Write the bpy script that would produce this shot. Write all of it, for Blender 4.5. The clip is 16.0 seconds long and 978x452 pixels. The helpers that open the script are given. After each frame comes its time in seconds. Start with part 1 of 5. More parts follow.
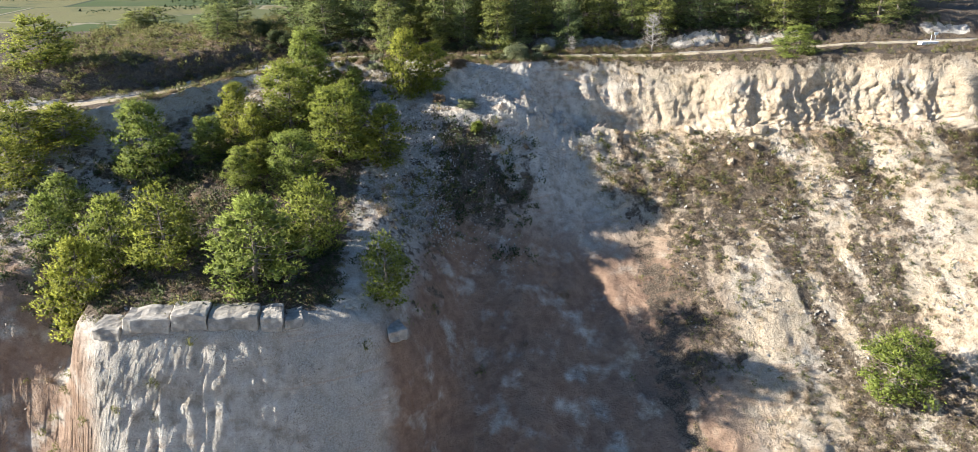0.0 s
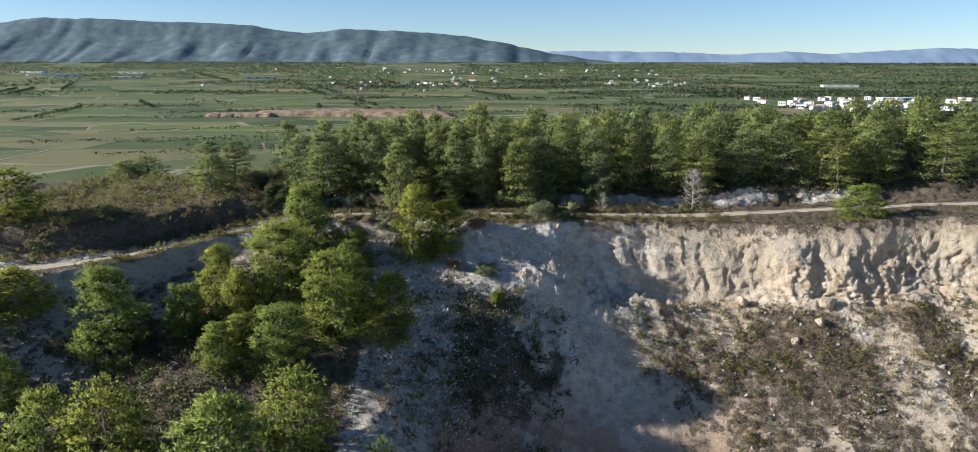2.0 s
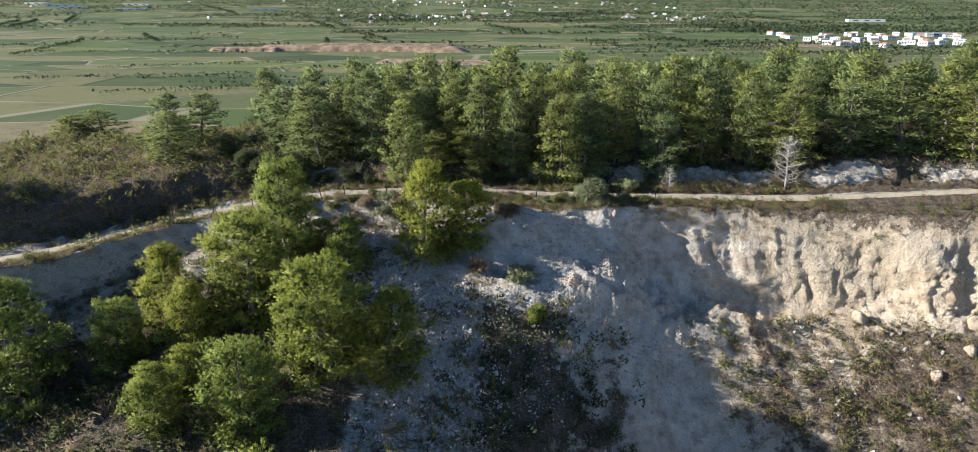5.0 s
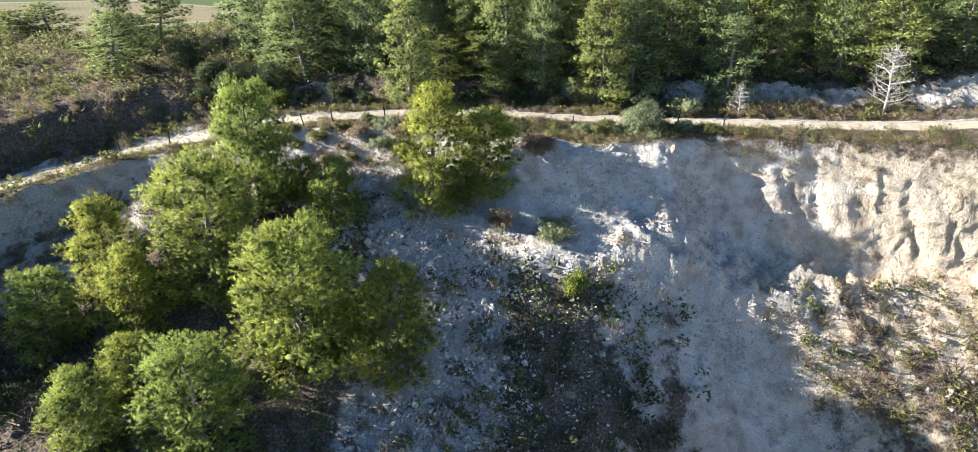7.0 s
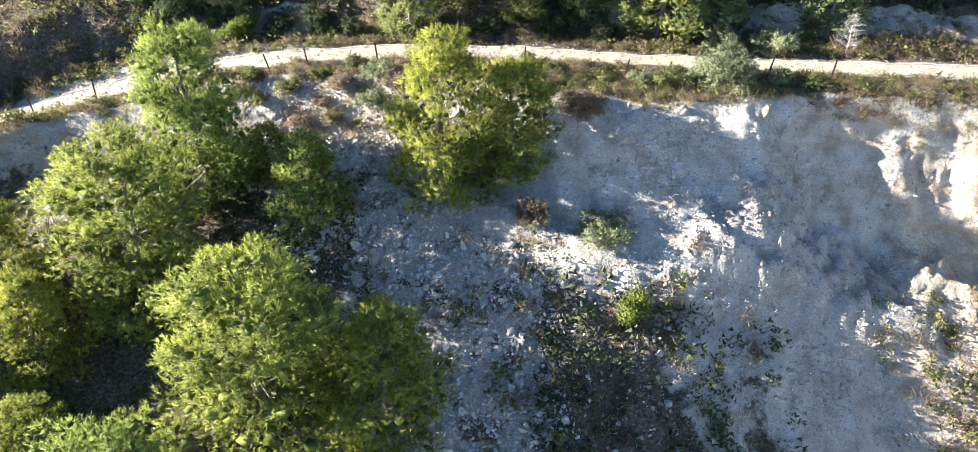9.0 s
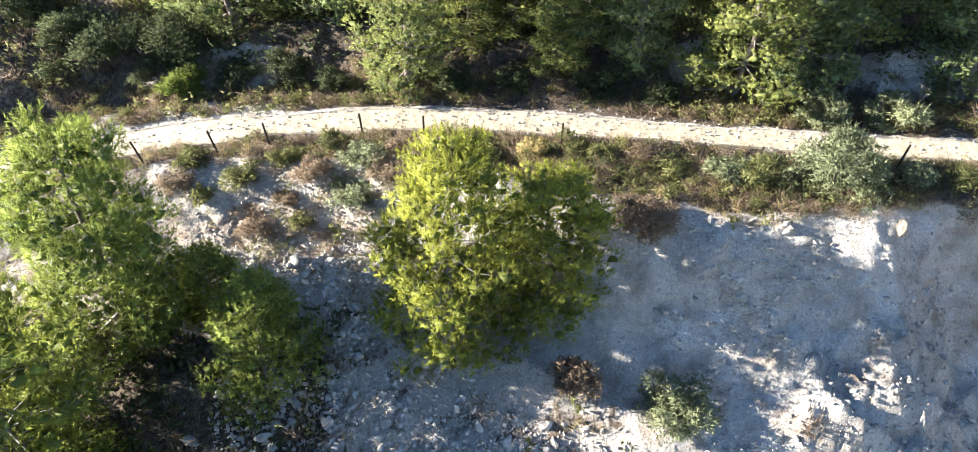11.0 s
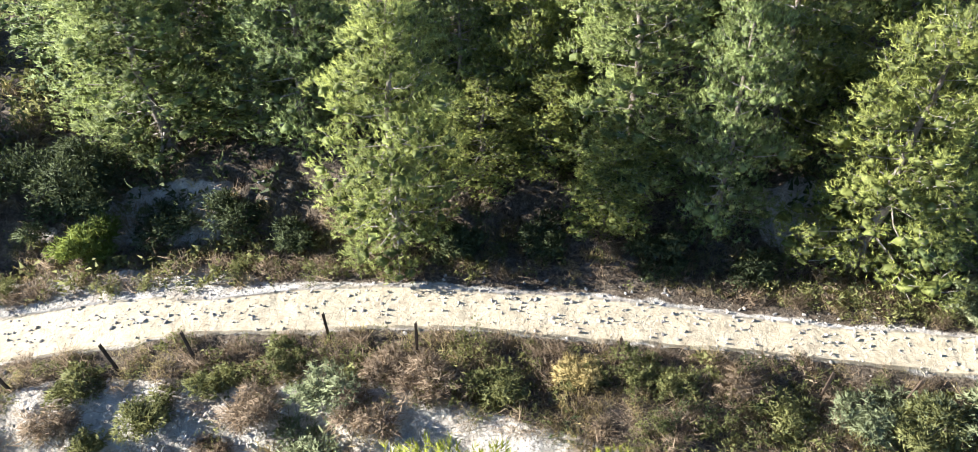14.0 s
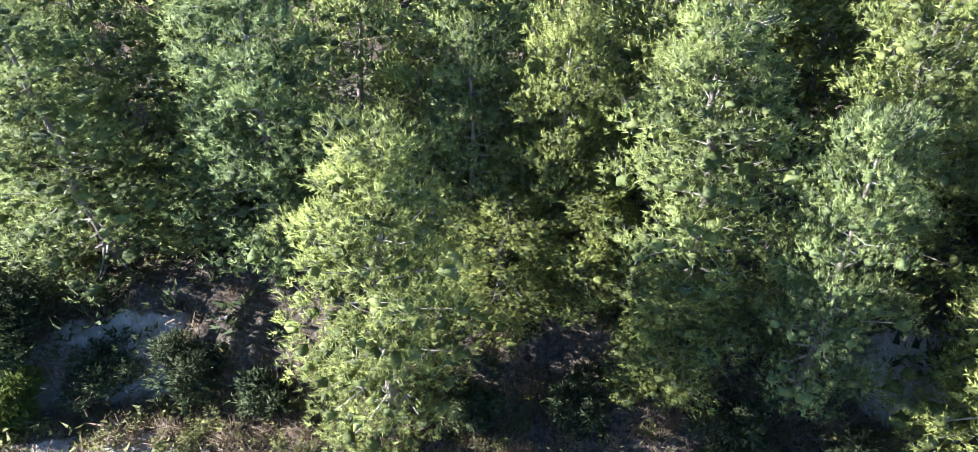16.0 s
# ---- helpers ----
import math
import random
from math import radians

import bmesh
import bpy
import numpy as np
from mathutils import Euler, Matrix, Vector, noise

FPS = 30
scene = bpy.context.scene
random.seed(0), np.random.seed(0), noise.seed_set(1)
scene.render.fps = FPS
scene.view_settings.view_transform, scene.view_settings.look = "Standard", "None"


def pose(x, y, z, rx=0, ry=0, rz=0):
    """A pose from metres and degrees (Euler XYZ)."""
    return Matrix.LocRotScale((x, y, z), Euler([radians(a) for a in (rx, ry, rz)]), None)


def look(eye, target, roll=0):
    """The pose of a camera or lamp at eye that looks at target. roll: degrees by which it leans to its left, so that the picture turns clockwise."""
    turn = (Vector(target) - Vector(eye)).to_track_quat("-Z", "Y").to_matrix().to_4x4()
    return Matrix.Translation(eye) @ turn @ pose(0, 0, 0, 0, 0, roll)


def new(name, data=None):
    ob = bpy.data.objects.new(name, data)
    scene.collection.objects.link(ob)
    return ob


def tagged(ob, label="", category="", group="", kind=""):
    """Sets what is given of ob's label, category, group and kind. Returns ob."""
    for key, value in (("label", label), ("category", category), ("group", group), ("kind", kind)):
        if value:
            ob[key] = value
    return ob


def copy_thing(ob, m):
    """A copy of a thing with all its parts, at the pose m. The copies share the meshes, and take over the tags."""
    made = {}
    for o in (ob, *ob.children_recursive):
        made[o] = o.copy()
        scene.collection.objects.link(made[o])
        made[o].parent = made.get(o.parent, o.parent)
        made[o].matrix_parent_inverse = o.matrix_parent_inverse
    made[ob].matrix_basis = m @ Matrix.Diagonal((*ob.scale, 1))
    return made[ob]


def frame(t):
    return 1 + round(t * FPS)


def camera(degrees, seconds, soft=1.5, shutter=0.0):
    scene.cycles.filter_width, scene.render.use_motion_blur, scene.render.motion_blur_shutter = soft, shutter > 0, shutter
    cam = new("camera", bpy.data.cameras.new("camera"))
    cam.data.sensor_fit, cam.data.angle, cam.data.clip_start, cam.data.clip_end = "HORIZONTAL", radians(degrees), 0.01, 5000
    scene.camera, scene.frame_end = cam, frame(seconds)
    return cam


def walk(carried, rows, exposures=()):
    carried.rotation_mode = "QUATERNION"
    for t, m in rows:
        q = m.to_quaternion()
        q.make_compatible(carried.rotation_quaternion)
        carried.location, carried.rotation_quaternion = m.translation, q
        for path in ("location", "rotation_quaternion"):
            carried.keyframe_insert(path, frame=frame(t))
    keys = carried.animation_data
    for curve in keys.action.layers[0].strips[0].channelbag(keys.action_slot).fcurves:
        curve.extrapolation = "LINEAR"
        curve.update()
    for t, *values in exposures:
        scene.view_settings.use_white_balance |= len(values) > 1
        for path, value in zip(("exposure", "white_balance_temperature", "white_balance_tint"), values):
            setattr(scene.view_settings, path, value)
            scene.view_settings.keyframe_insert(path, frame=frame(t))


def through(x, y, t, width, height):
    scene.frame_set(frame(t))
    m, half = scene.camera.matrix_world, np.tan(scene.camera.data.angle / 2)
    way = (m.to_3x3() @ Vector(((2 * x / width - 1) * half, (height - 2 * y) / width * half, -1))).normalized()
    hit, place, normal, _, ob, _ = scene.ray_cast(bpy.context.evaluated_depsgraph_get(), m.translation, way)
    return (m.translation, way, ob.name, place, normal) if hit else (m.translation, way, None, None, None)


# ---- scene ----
cam = camera(64.6, 16.0, soft=0.6)
METRES, EYE, TILT, LEAN, TURN = 100.0, 18.5, -22.0, 0.3, 0.0
ROWS = [
    (0.0, 0.0, 0.0, 0.0, 0.0, 0.0, 0.0),
    (0.5, -0.0054, 0.0329, 0.0125, 0.05, 5.4, -0.1),
    (1.0, -0.0094, 0.0661, 0.0235, 0.16, 10.32, -0.25),
    (1.5, -0.0131, 0.1003, 0.0373, 0.29, 10.28, -0.44),
    (2.0, -0.0167, 0.1347, 0.0508, 0.47, 10.28, -0.61),
    (2.5, -0.0202, 0.1688, 0.0645, 0.61, 10.24, -0.74),
    (3.0, -0.0239, 0.203, 0.0784, 0.74, 10.23, -0.84),
    (5.5, -0.0438, 0.3766, 0.1476, 1.41, 3.51, -1.11),
    (6.0, -0.0465, 0.4113, 0.161, 1.64, 1.4, -1.15),
    (6.5, -0.0506, 0.4456, 0.1739, 1.83, -0.7, -1.18),
    (7.0, -0.0549, 0.4802, 0.1878, 1.98, -3.25, -1.2),
    (7.5, -0.0583, 0.5149, 0.1997, 2.17, -5.67, -1.22),
    (8.0, -0.062, 0.549, 0.2134, 2.4, -8.28, -1.22),
    (10.5, -0.0807, 0.7175, 0.2762, 3.16, -15.39, -1.46),
    (11.0, -0.0847, 0.7452, 0.2861, 3.19, -15.25, -1.55),
    (11.5, -0.0878, 0.7695, 0.2947, 3.31, -15.18, -1.53),
    (12.0, -0.0906, 0.7908, 0.3018, 3.33, -15.05, -1.57),
    (12.5, -0.0919, 0.8095, 0.3086, 3.45, -14.98, -1.61),
    (13.0, -0.0935, 0.8271, 0.3148, 3.53, -14.81, -1.64),
    (13.5, -0.0951, 0.8444, 0.3212, 3.65, -14.66, -1.69),
    (14.0, -0.0972, 0.8614, 0.3276, 3.72, -14.57, -1.75),
    (14.5, -0.099, 0.878, 0.3343, 3.88, -14.49, -1.8),
    (15.0, -0.1013, 0.8954, 0.3424, 4.07, -14.73, -1.86),
    (15.5, -0.104, 0.9125, 0.3495, 4.25, -14.78, -1.91),
    (16.0, -0.1063, 0.9278, 0.3561, 4.31, -14.92, -1.97),
]
walk(cam, [(t, pose(0, 0, EYE, TILT, LEAN, TURN) @ pose(METRES * x, METRES * y, METRES * z, 90 + pitch, roll, yaw)) for t, x, y, z, yaw, pitch, roll in ROWS], exposures=[(0.0, 1.55, 5800, 10), (0.5, 1.52, 5800, 10), (1.2, 0.96, 5600, 10), (3.2, 0.88, 5500, 10), (5.5, 1.32, 5600, 10), (7.5, 2.08, 5550, 10), (10.5, 2.34, 5750, 11), (14.0, 2.1, 5550, 10), (16.0, 2.38, 5100, 13)])


# ---- light ----
SUN_UP, SUN_BACK = 22.0, 4.0  # degrees above the horizon; degrees behind the camera's left
world = bpy.data.worlds.new("sky")
scene.world = world
world.use_nodes = True
wn = world.node_tree
sky = wn.nodes.new("ShaderNodeTexSky")
sky.sky_type, sky.sun_disc = "NISHITA", False
sky.sun_elevation = radians(SUN_UP)
sun_from = Vector((-math.cos(radians(SUN_BACK)) * math.cos(radians(SUN_UP)), -math.sin(radians(SUN_BACK)) * math.cos(radians(SUN_UP)), math.sin(radians(SUN_UP))))
sky.sun_rotation = math.atan2(sun_from.x, sun_from.y)
sky.air_density, sky.dust_density, sky.ozone_density = 0.8, 0.0, 2.5
wn.nodes["Background"].inputs["Strength"].default_value = 0.062
wn.links.new(sky.outputs[0], wn.nodes["Background"].inputs["Color"])
sun = new("sun", bpy.data.lights.new("sun", "SUN"))
sun.data.energy, sun.data.angle, sun.data.color = 5.0, radians(0.53), (1.0, 0.885, 0.72)
sun.matrix_world = look(sun_from * 300, (0, 0, 0))


# ---- materials ----
class Shader:
    """A node material, written step by step."""

    def __init__(self, name, rough=0.9):
        self.mat = bpy.data.materials.new(name)
        self.mat.use_nodes = True
        self.tree = self.mat.node_tree
        self.out = self.tree.nodes["Principled BSDF"]
        self.out.inputs["Roughness"].default_value = rough
        self.out.inputs["Specular IOR Level"].default_value = 0.25
        self.where = self.add("ShaderNodeTexCoord").outputs["Object"]

    def add(self, kind, **values):
        n = self.tree.nodes.new(kind)
        for key, value in values.items():
            setattr(n, key, value)
        return n

    def put(self, socket, value):
        if isinstance(value, bpy.types.NodeSocket):
            self.tree.links.new(value, socket)
        elif isinstance(value, tuple) and len(value) == 3 and socket.type == "RGBA":
            socket.default_value = (*value, 1)
        else:
            socket.default_value = value

    def noise(self, scale, detail=4.0, rough=0.55, at=None):
        n = self.add("ShaderNodeTexNoise")
        self.put(n.inputs["Vector"], at or self.where)
        n.inputs["Scale"].default_value, n.inputs["Detail"].default_value, n.inputs["Roughness"].default_value = scale, detail, rough
        return n.outputs["Fac"]

    def stretch(self, sx, sy, sz, turn=0.0):
        n = self.add("ShaderNodeMapping")
        self.put(n.inputs["Vector"], self.where)
        n.inputs["Scale"].default_value = (sx, sy, sz)
        n.inputs["Rotation"].default_value = (0, 0, turn)
        return n.outputs[0]

    def span(self, value, a, b, c=0.0, d=1.0):
        n = self.add("ShaderNodeMapRange", interpolation_type="SMOOTHSTEP")
        for i, v in enumerate((value, a, b, c, d)):
            self.put(n.inputs[i], v)
        return n.outputs[0]

    def math(self, op, a, b=0.0):
        n = self.add("ShaderNodeMath", operation=op)
        self.put(n.inputs[0], a)
        self.put(n.inputs[1], b)
        return n.outputs[0]

    def mix(self, fac, a, b, how="MIX"):
        n = self.add("ShaderNodeMix", data_type="RGBA", blend_type=how)
        self.put(n.inputs[0], fac)
        self.put(n.inputs[6], a)
        self.put(n.inputs[7], b)
        return n.outputs[2]

    def ramp(self, fac, *stops):
        n = self.add("ShaderNodeValToRGB")
        self.put(n.inputs[0], fac)
        e = n.color_ramp.elements
        while len(e) < len(stops):
            e.new(0.5)
        for el, (at, col) in zip(e, stops):
            el.position, el.color = at, (*col, 1)
        return n.outputs[0]

    def bump(self, value, strength, distance):
        n = self.add("ShaderNodeBump")
        n.inputs["Strength"].default_value, n.inputs["Distance"].default_value = strength, distance
        self.put(n.inputs["Height"], value)
        self.put(self.out.inputs["Normal"], n.outputs[0])

    def colour(self, value):
        self.put(self.out.inputs["Base Color"], value)
        return self.mat


def foliage(name, dark, bright, through=0.35, grain=9.0, cool=None):
    """Leaves or needles: they let part of the light through."""
    s = Shader(name, 0.75)
    rnd = s.add("ShaderNodeNewGeometry").outputs["Random Per Island"]
    own = s.add("ShaderNodeObjectInfo").outputs["Random"]
    blot = s.noise(0.55, 2.0)
    fleck = s.span(s.noise(grain, 5.0, 0.75), 0.38, 0.64)
    s.bump(s.noise(grain * 2.2, 3.0, 0.7), 0.5, 0.3 / grain)
    k = s.math("ADD", s.math("MULTIPLY", s.math("ADD", s.math("MULTIPLY", rnd, 0.5), s.math("MULTIPLY", fleck, 0.5)), 0.5), s.math("ADD", s.math("MULTIPLY", own, 0.25), s.math("MULTIPLY", s.span(blot, 0.35, 0.65), 0.3)))
    if cool:
        bright = s.mix(s.span(own, 0.15, 0.85), bright, cool)
    col = s.mix(k, dark, bright)
    s.colour(col)
    t = s.add("ShaderNodeBsdfTranslucent")
    s.put(t.inputs["Color"], s.mix(0.5, col, bright))
    m = s.add("ShaderNodeMixShader")
    m.inputs[0].default_value = through
    s.tree.links.new(s.out.outputs[0], m.inputs[1])
    s.tree.links.new(t.outputs[0], m.inputs[2])
    s.tree.links.new(m.outputs[0], s.tree.nodes["Material Output"].inputs["Surface"])
    return s.mat


def needle_material(name, dark, bright, cool, through):
    """Pine needles: each shoot has its own tone, and the light comes through in part."""
    s = Shader(name, 0.6)
    own = s.add("ShaderNodeObjectInfo").outputs["Random"]
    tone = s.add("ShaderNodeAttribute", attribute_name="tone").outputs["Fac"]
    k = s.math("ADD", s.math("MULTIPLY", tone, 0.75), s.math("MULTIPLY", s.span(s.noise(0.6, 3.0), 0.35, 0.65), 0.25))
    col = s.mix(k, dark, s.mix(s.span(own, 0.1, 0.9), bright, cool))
    s.colour(col)
    t = s.add("ShaderNodeBsdfTranslucent")
    s.put(t.inputs["Color"], col)
    m = s.add("ShaderNodeMixShader")
    m.inputs[0].default_value = through
    s.tree.links.new(s.out.outputs[0], m.inputs[1])
    s.tree.links.new(t.outputs[0], m.inputs[2])
    s.tree.links.new(m.outputs[0], s.tree.nodes["Material Output"].inputs["Surface"])
    return s.mat


def ground_material():
    s = Shader("hillside_marl", 0.95)
    zone = s.add("ShaderNodeAttribute", attribute_name="zones")
    split = s.add("ShaderNodeSeparateColor")
    s.put(split.inputs[0], zone.outputs["Color"])
    path, litter, clay = split.outputs[0], split.outputs[1], split.outputs[2]
    big, mid, fine = s.noise(0.12, 3), s.noise(0.9, 5), s.noise(6.0, 6, 0.65)
    beds = s.noise(1.0, 4, 0.6, s.stretch(0.12, 0.12, 1.6))
    stones = s.add("ShaderNodeTexVoronoi", feature="F1")
    s.put(stones.inputs["Vector"], s.where)
    stones.inputs["Scale"].default_value = 2.6
    pebble = s.add("ShaderNodeTexVoronoi", feature="F1")
    s.put(pebble.inputs["Vector"], s.where)
    pebble.inputs["Scale"].default_value = 7.5
    rock = s.ramp(mid, (0.28, (0.36, 0.305, 0.235)), (0.5, (0.62, 0.56, 0.475)), (0.72, (0.76, 0.715, 0.635)))
    rock = s.mix(s.span(big, 0.45, 0.62), rock, s.ramp(fine, (0.3, (0.38, 0.345, 0.29)), (0.7, (0.68, 0.64, 0.56))))
    rock = s.mix(s.span(beds, 0.55, 0.7, 0, 0.3), rock, (0.46, 0.27, 0.16))
    crack = s.add("ShaderNodeTexVoronoi", feature="DISTANCE_TO_EDGE")
    bent = s.add("ShaderNodeVectorMath", operation="ADD")
    warp = s.add("ShaderNodeTexNoise")
    s.put(warp.inputs["Vector"], s.where)
    warp.inputs["Scale"].default_value, warp.inputs["Detail"].default_value = 0.8, 7.0
    s.put(bent.inputs[0], s.where)
    wide = s.add("ShaderNodeVectorMath", operation="SCALE")
    s.put(wide.inputs[0], warp.outputs["Color"])
    wide.inputs["Scale"].default_value = 2.6
    s.put(bent.inputs[1], wide.outputs[0])
    s.put(crack.inputs["Vector"], bent.outputs[0])
    crack.inputs["Scale"].default_value = 1.25
    seam = s.math("MULTIPLY", s.span(crack.outputs["Distance"], 0.0, 0.05, 1.0, 0.0), s.span(s.noise(0.6, 5), 0.48, 0.64, 0.0, 0.6))
    rock = s.mix(seam, rock, (0.20, 0.165, 0.13))
    grit = s.span(s.noise(11.0, 5, 0.75), 0.52, 0.66, 0.0, 0.5)
    rock = s.mix(grit, rock, (0.27, 0.235, 0.195))
    mud = s.ramp(mid, (0.3, (0.23, 0.145, 0.10)), (0.7, (0.39, 0.265, 0.18)))
    warm = s.math("MULTIPLY", zone.outputs["Alpha"], s.span(s.noise(0.22, 4), 0.3, 0.55, 0.45, 1.0))
    rock = s.mix(warm, rock, s.mix(1.0, rock, (1.04, 0.93, 0.78), "MULTIPLY"))
    col = s.mix(s.math("MULTIPLY", clay, s.span(s.noise(0.35, 4), 0.25, 0.5)), rock, mud)
    soil = s.ramp(fine, (0.3, (0.045, 0.034, 0.025)), (0.5, (0.13, 0.10, 0.07)), (0.75, (0.32, 0.265, 0.195)))
    patch = s.span(s.math("ADD", litter, s.math("MULTIPLY", s.math("SUBTRACT", s.noise(0.9, 7, 0.68), 0.5), 1.6)), 0.35, 0.6)
    col = s.mix(patch, col, soil)
    tuft = s.math("MULTIPLY", s.span(s.noise(4.2, 4, 0.62), 0.58, 0.66, 0.0, 0.6), s.span(s.noise(0.33, 4), 0.42, 0.58))
    col = s.mix(tuft, col, (0.16, 0.125, 0.085))
    rill = s.span(s.noise(1.0, 5, 0.65, s.stretch(0.9, 0.25, 0.2)), 0.5, 0.7, 0.0, 0.2)
    col = s.mix(rill, col, (0.30, 0.24, 0.175))
    sand = s.ramp(s.noise(3.0, 6, 0.7), (0.25, (0.33, 0.265, 0.175)), (0.5, (0.49, 0.415, 0.29)), (0.8, (0.59, 0.515, 0.38)))
    col = s.mix(s.span(s.math("ADD", path, s.math("MULTIPLY", s.math("SUBTRACT", s.noise(1.6, 4), 0.5), 0.9)), 0.35, 0.62), col, sand)
    speck = s.span(pebble.outputs["Distance"], 0.15, 0.5, 1.06, 0.9)
    dim = s.add("ShaderNodeCombineColor")
    for i in range(3):
        s.put(dim.inputs[i], speck)
    col = s.mix(1.0, col, dim.outputs[0], "MULTIPLY")
    chips = s.math("MULTIPLY", stones.outputs["Distance"], s.span(s.noise(0.5, 3), 0.42, 0.62, 0.0, 0.35))
    h = s.math("ADD", s.math("MULTIPLY", fine, 0.8), s.math("SUBTRACT", s.math("ADD", s.math("MULTIPLY", mid, 1.2), s.noise(2.3, 8, 0.72)), chips))
    h = s.math("SUBTRACT", h, s.math("MULTIPLY", pebble.outputs["Distance"], 0.06))
    s.bump(s.math("MULTIPLY", h, s.span(path, 0.2, 0.8, 1.0, 0.16)), 0.9, 0.34)
    return s.colour(col)


def valley_material():
    s = Shader("vineyard_plain", 0.95)
    turned = s.stretch(0.0075, 0.0150, 0.0, 0.30)
    pieces = []
    for feature in ("F1", "DISTANCE_TO_EDGE"):
        n = s.add("ShaderNodeTexVoronoi", feature=feature)
        s.put(n.inputs["Vector"], turned)
        n.inputs["Scale"].default_value, n.inputs["Randomness"].default_value = 1.0, 0.75
        pieces.append(n)
    cells, edge = pieces
    pick = s.add("ShaderNodeSeparateColor")
    s.put(pick.inputs[0], cells.outputs["Color"])
    field = s.ramp(pick.outputs[0], (0.0, (0.110, 0.145, 0.030)), (0.22, (0.045, 0.068, 0.018)), (0.4, (0.165, 0.185, 0.045)), (0.55, (0.060, 0.095, 0.022)), (0.7, (0.22, 0.19, 0.075)), (0.82, (0.075, 0.115, 0.026)), (0.93, (0.15, 0.16, 0.05)), (1.0, (0.30, 0.22, 0.12)))
    rows = s.add("ShaderNodeTexWave", bands_direction="X")
    s.put(rows.inputs["Vector"], s.stretch(1.0, 1.0, 0.0, 0.30))
    rows.inputs["Scale"].default_value, rows.inputs["Distortion"].default_value = 0.13, 0.4
    field = s.mix(s.span(rows.outputs["Fac"], 0.2, 0.8, 0.0, 0.3), field, (0.045, 0.065, 0.025))
    field = s.mix(s.span(s.noise(0.012, 5), 0.5, 0.72, 0, 0.4), field, (0.165, 0.14, 0.062))
    field = s.mix(s.span(s.noise(0.035, 6, 0.75), 0.5, 0.66, 0, 0.45), field, (0.050, 0.072, 0.024))
    bounds = s.mix(s.span(pick.outputs[1], 0.55, 0.65), (0.30, 0.26, 0.17), (0.035, 0.05, 0.022))
    return s.colour(s.mix(s.span(edge.outputs["Distance"], 0.010, 0.026, 0.8, 0.0), field, bounds))


def far_material(name, low, high, scale):
    s = Shader(name, 1.0)
    n = s.noise(scale, 6, 0.6)
    return s.colour(s.ramp(n, (0.35, low), (0.65, high)))


def plain(name, a, b, scale, rough=0.85, lift=0.0):
    s = Shader(name, rough)
    n = s.noise(scale, 5, 0.6)
    own = s.add("ShaderNodeObjectInfo").outputs["Random"]
    col = s.mix(s.span(n, 0.3, 0.7), a, b)
    tone = s.add("ShaderNodeHueSaturation")
    s.put(tone.inputs["Value"], s.span(own, 0, 1, 0.82, 1.15))
    s.put(tone.inputs["Color"], col)
    if lift:
        s.bump(n, 0.8, lift)
    return s.colour(tone.outputs[0])


MARL = ground_material()
PLAIN = valley_material()
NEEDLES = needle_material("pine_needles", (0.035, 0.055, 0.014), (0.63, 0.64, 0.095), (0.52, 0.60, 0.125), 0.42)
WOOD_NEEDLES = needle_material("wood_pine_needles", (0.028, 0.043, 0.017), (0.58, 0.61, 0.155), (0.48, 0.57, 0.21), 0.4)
YOUNG = foliage("young_leaves", (0.09, 0.13, 0.025), (0.33, 0.37, 0.07), 0.35)
TWIGS = plain("grey_twigs", (0.22, 0.19, 0.16), (0.38, 0.34, 0.30), 5.0, 0.9)
LEAVES = foliage("shrub_leaves", (0.055, 0.07, 0.026), (0.30, 0.29, 0.10), 0.3)
OLIVE = foliage("grey_green_leaves", (0.11, 0.13, 0.07), (0.36, 0.385, 0.20), 0.25)
DRY = foliage("dry_stems", (0.12, 0.085, 0.055), (0.42, 0.32, 0.21), 0.25)
# dark green of the oaks; on the undergrowth a shaded copy of shrub_leaves
SHADY = foliage("oak_and_shaded_leaves", (0.022, 0.032, 0.014), (0.13, 0.155, 0.06), 0.25)
STRAW = foliage("straw_grass", (0.28, 0.22, 0.09), (0.52, 0.42, 0.18), 0.3)
BARK = plain("pine_bark", (0.12, 0.095, 0.075), (0.27, 0.23, 0.19), 6.0, 0.95, 0.03)
DEAD = plain("dead_wood", (0.30, 0.27, 0.24), (0.45, 0.42, 0.38), 5.0, 0.9, 0.02)
STONE = plain("limestone", (0.26, 0.235, 0.20), (0.52, 0.48, 0.42), 2.6, 0.92, 0.06)
SLAB = plain("bedded_limestone", (0.24, 0.22, 0.19), (0.46, 0.42, 0.36), 1.3, 0.95, 0.16)
POST = plain("dark_post", (0.035, 0.025, 0.018), (0.085, 0.06, 0.04), 8.0, 0.85, 0.01)
FAR_WOOD = foliage("far_wood", (0.050, 0.075, 0.035), (0.12, 0.15, 0.070), 0.2, 0.5)
# distance haze is painted into the hills as blue, stronger on the farthest
HAZY_HILLS = far_material("hazy_far_hills", (0.070, 0.110, 0.135), (0.135, 0.180, 0.185), 0.02)
HAZY_HILLS_2 = far_material("hazy_farthest_hills", (0.22, 0.29, 0.39), (0.27, 0.35, 0.44), 0.004)
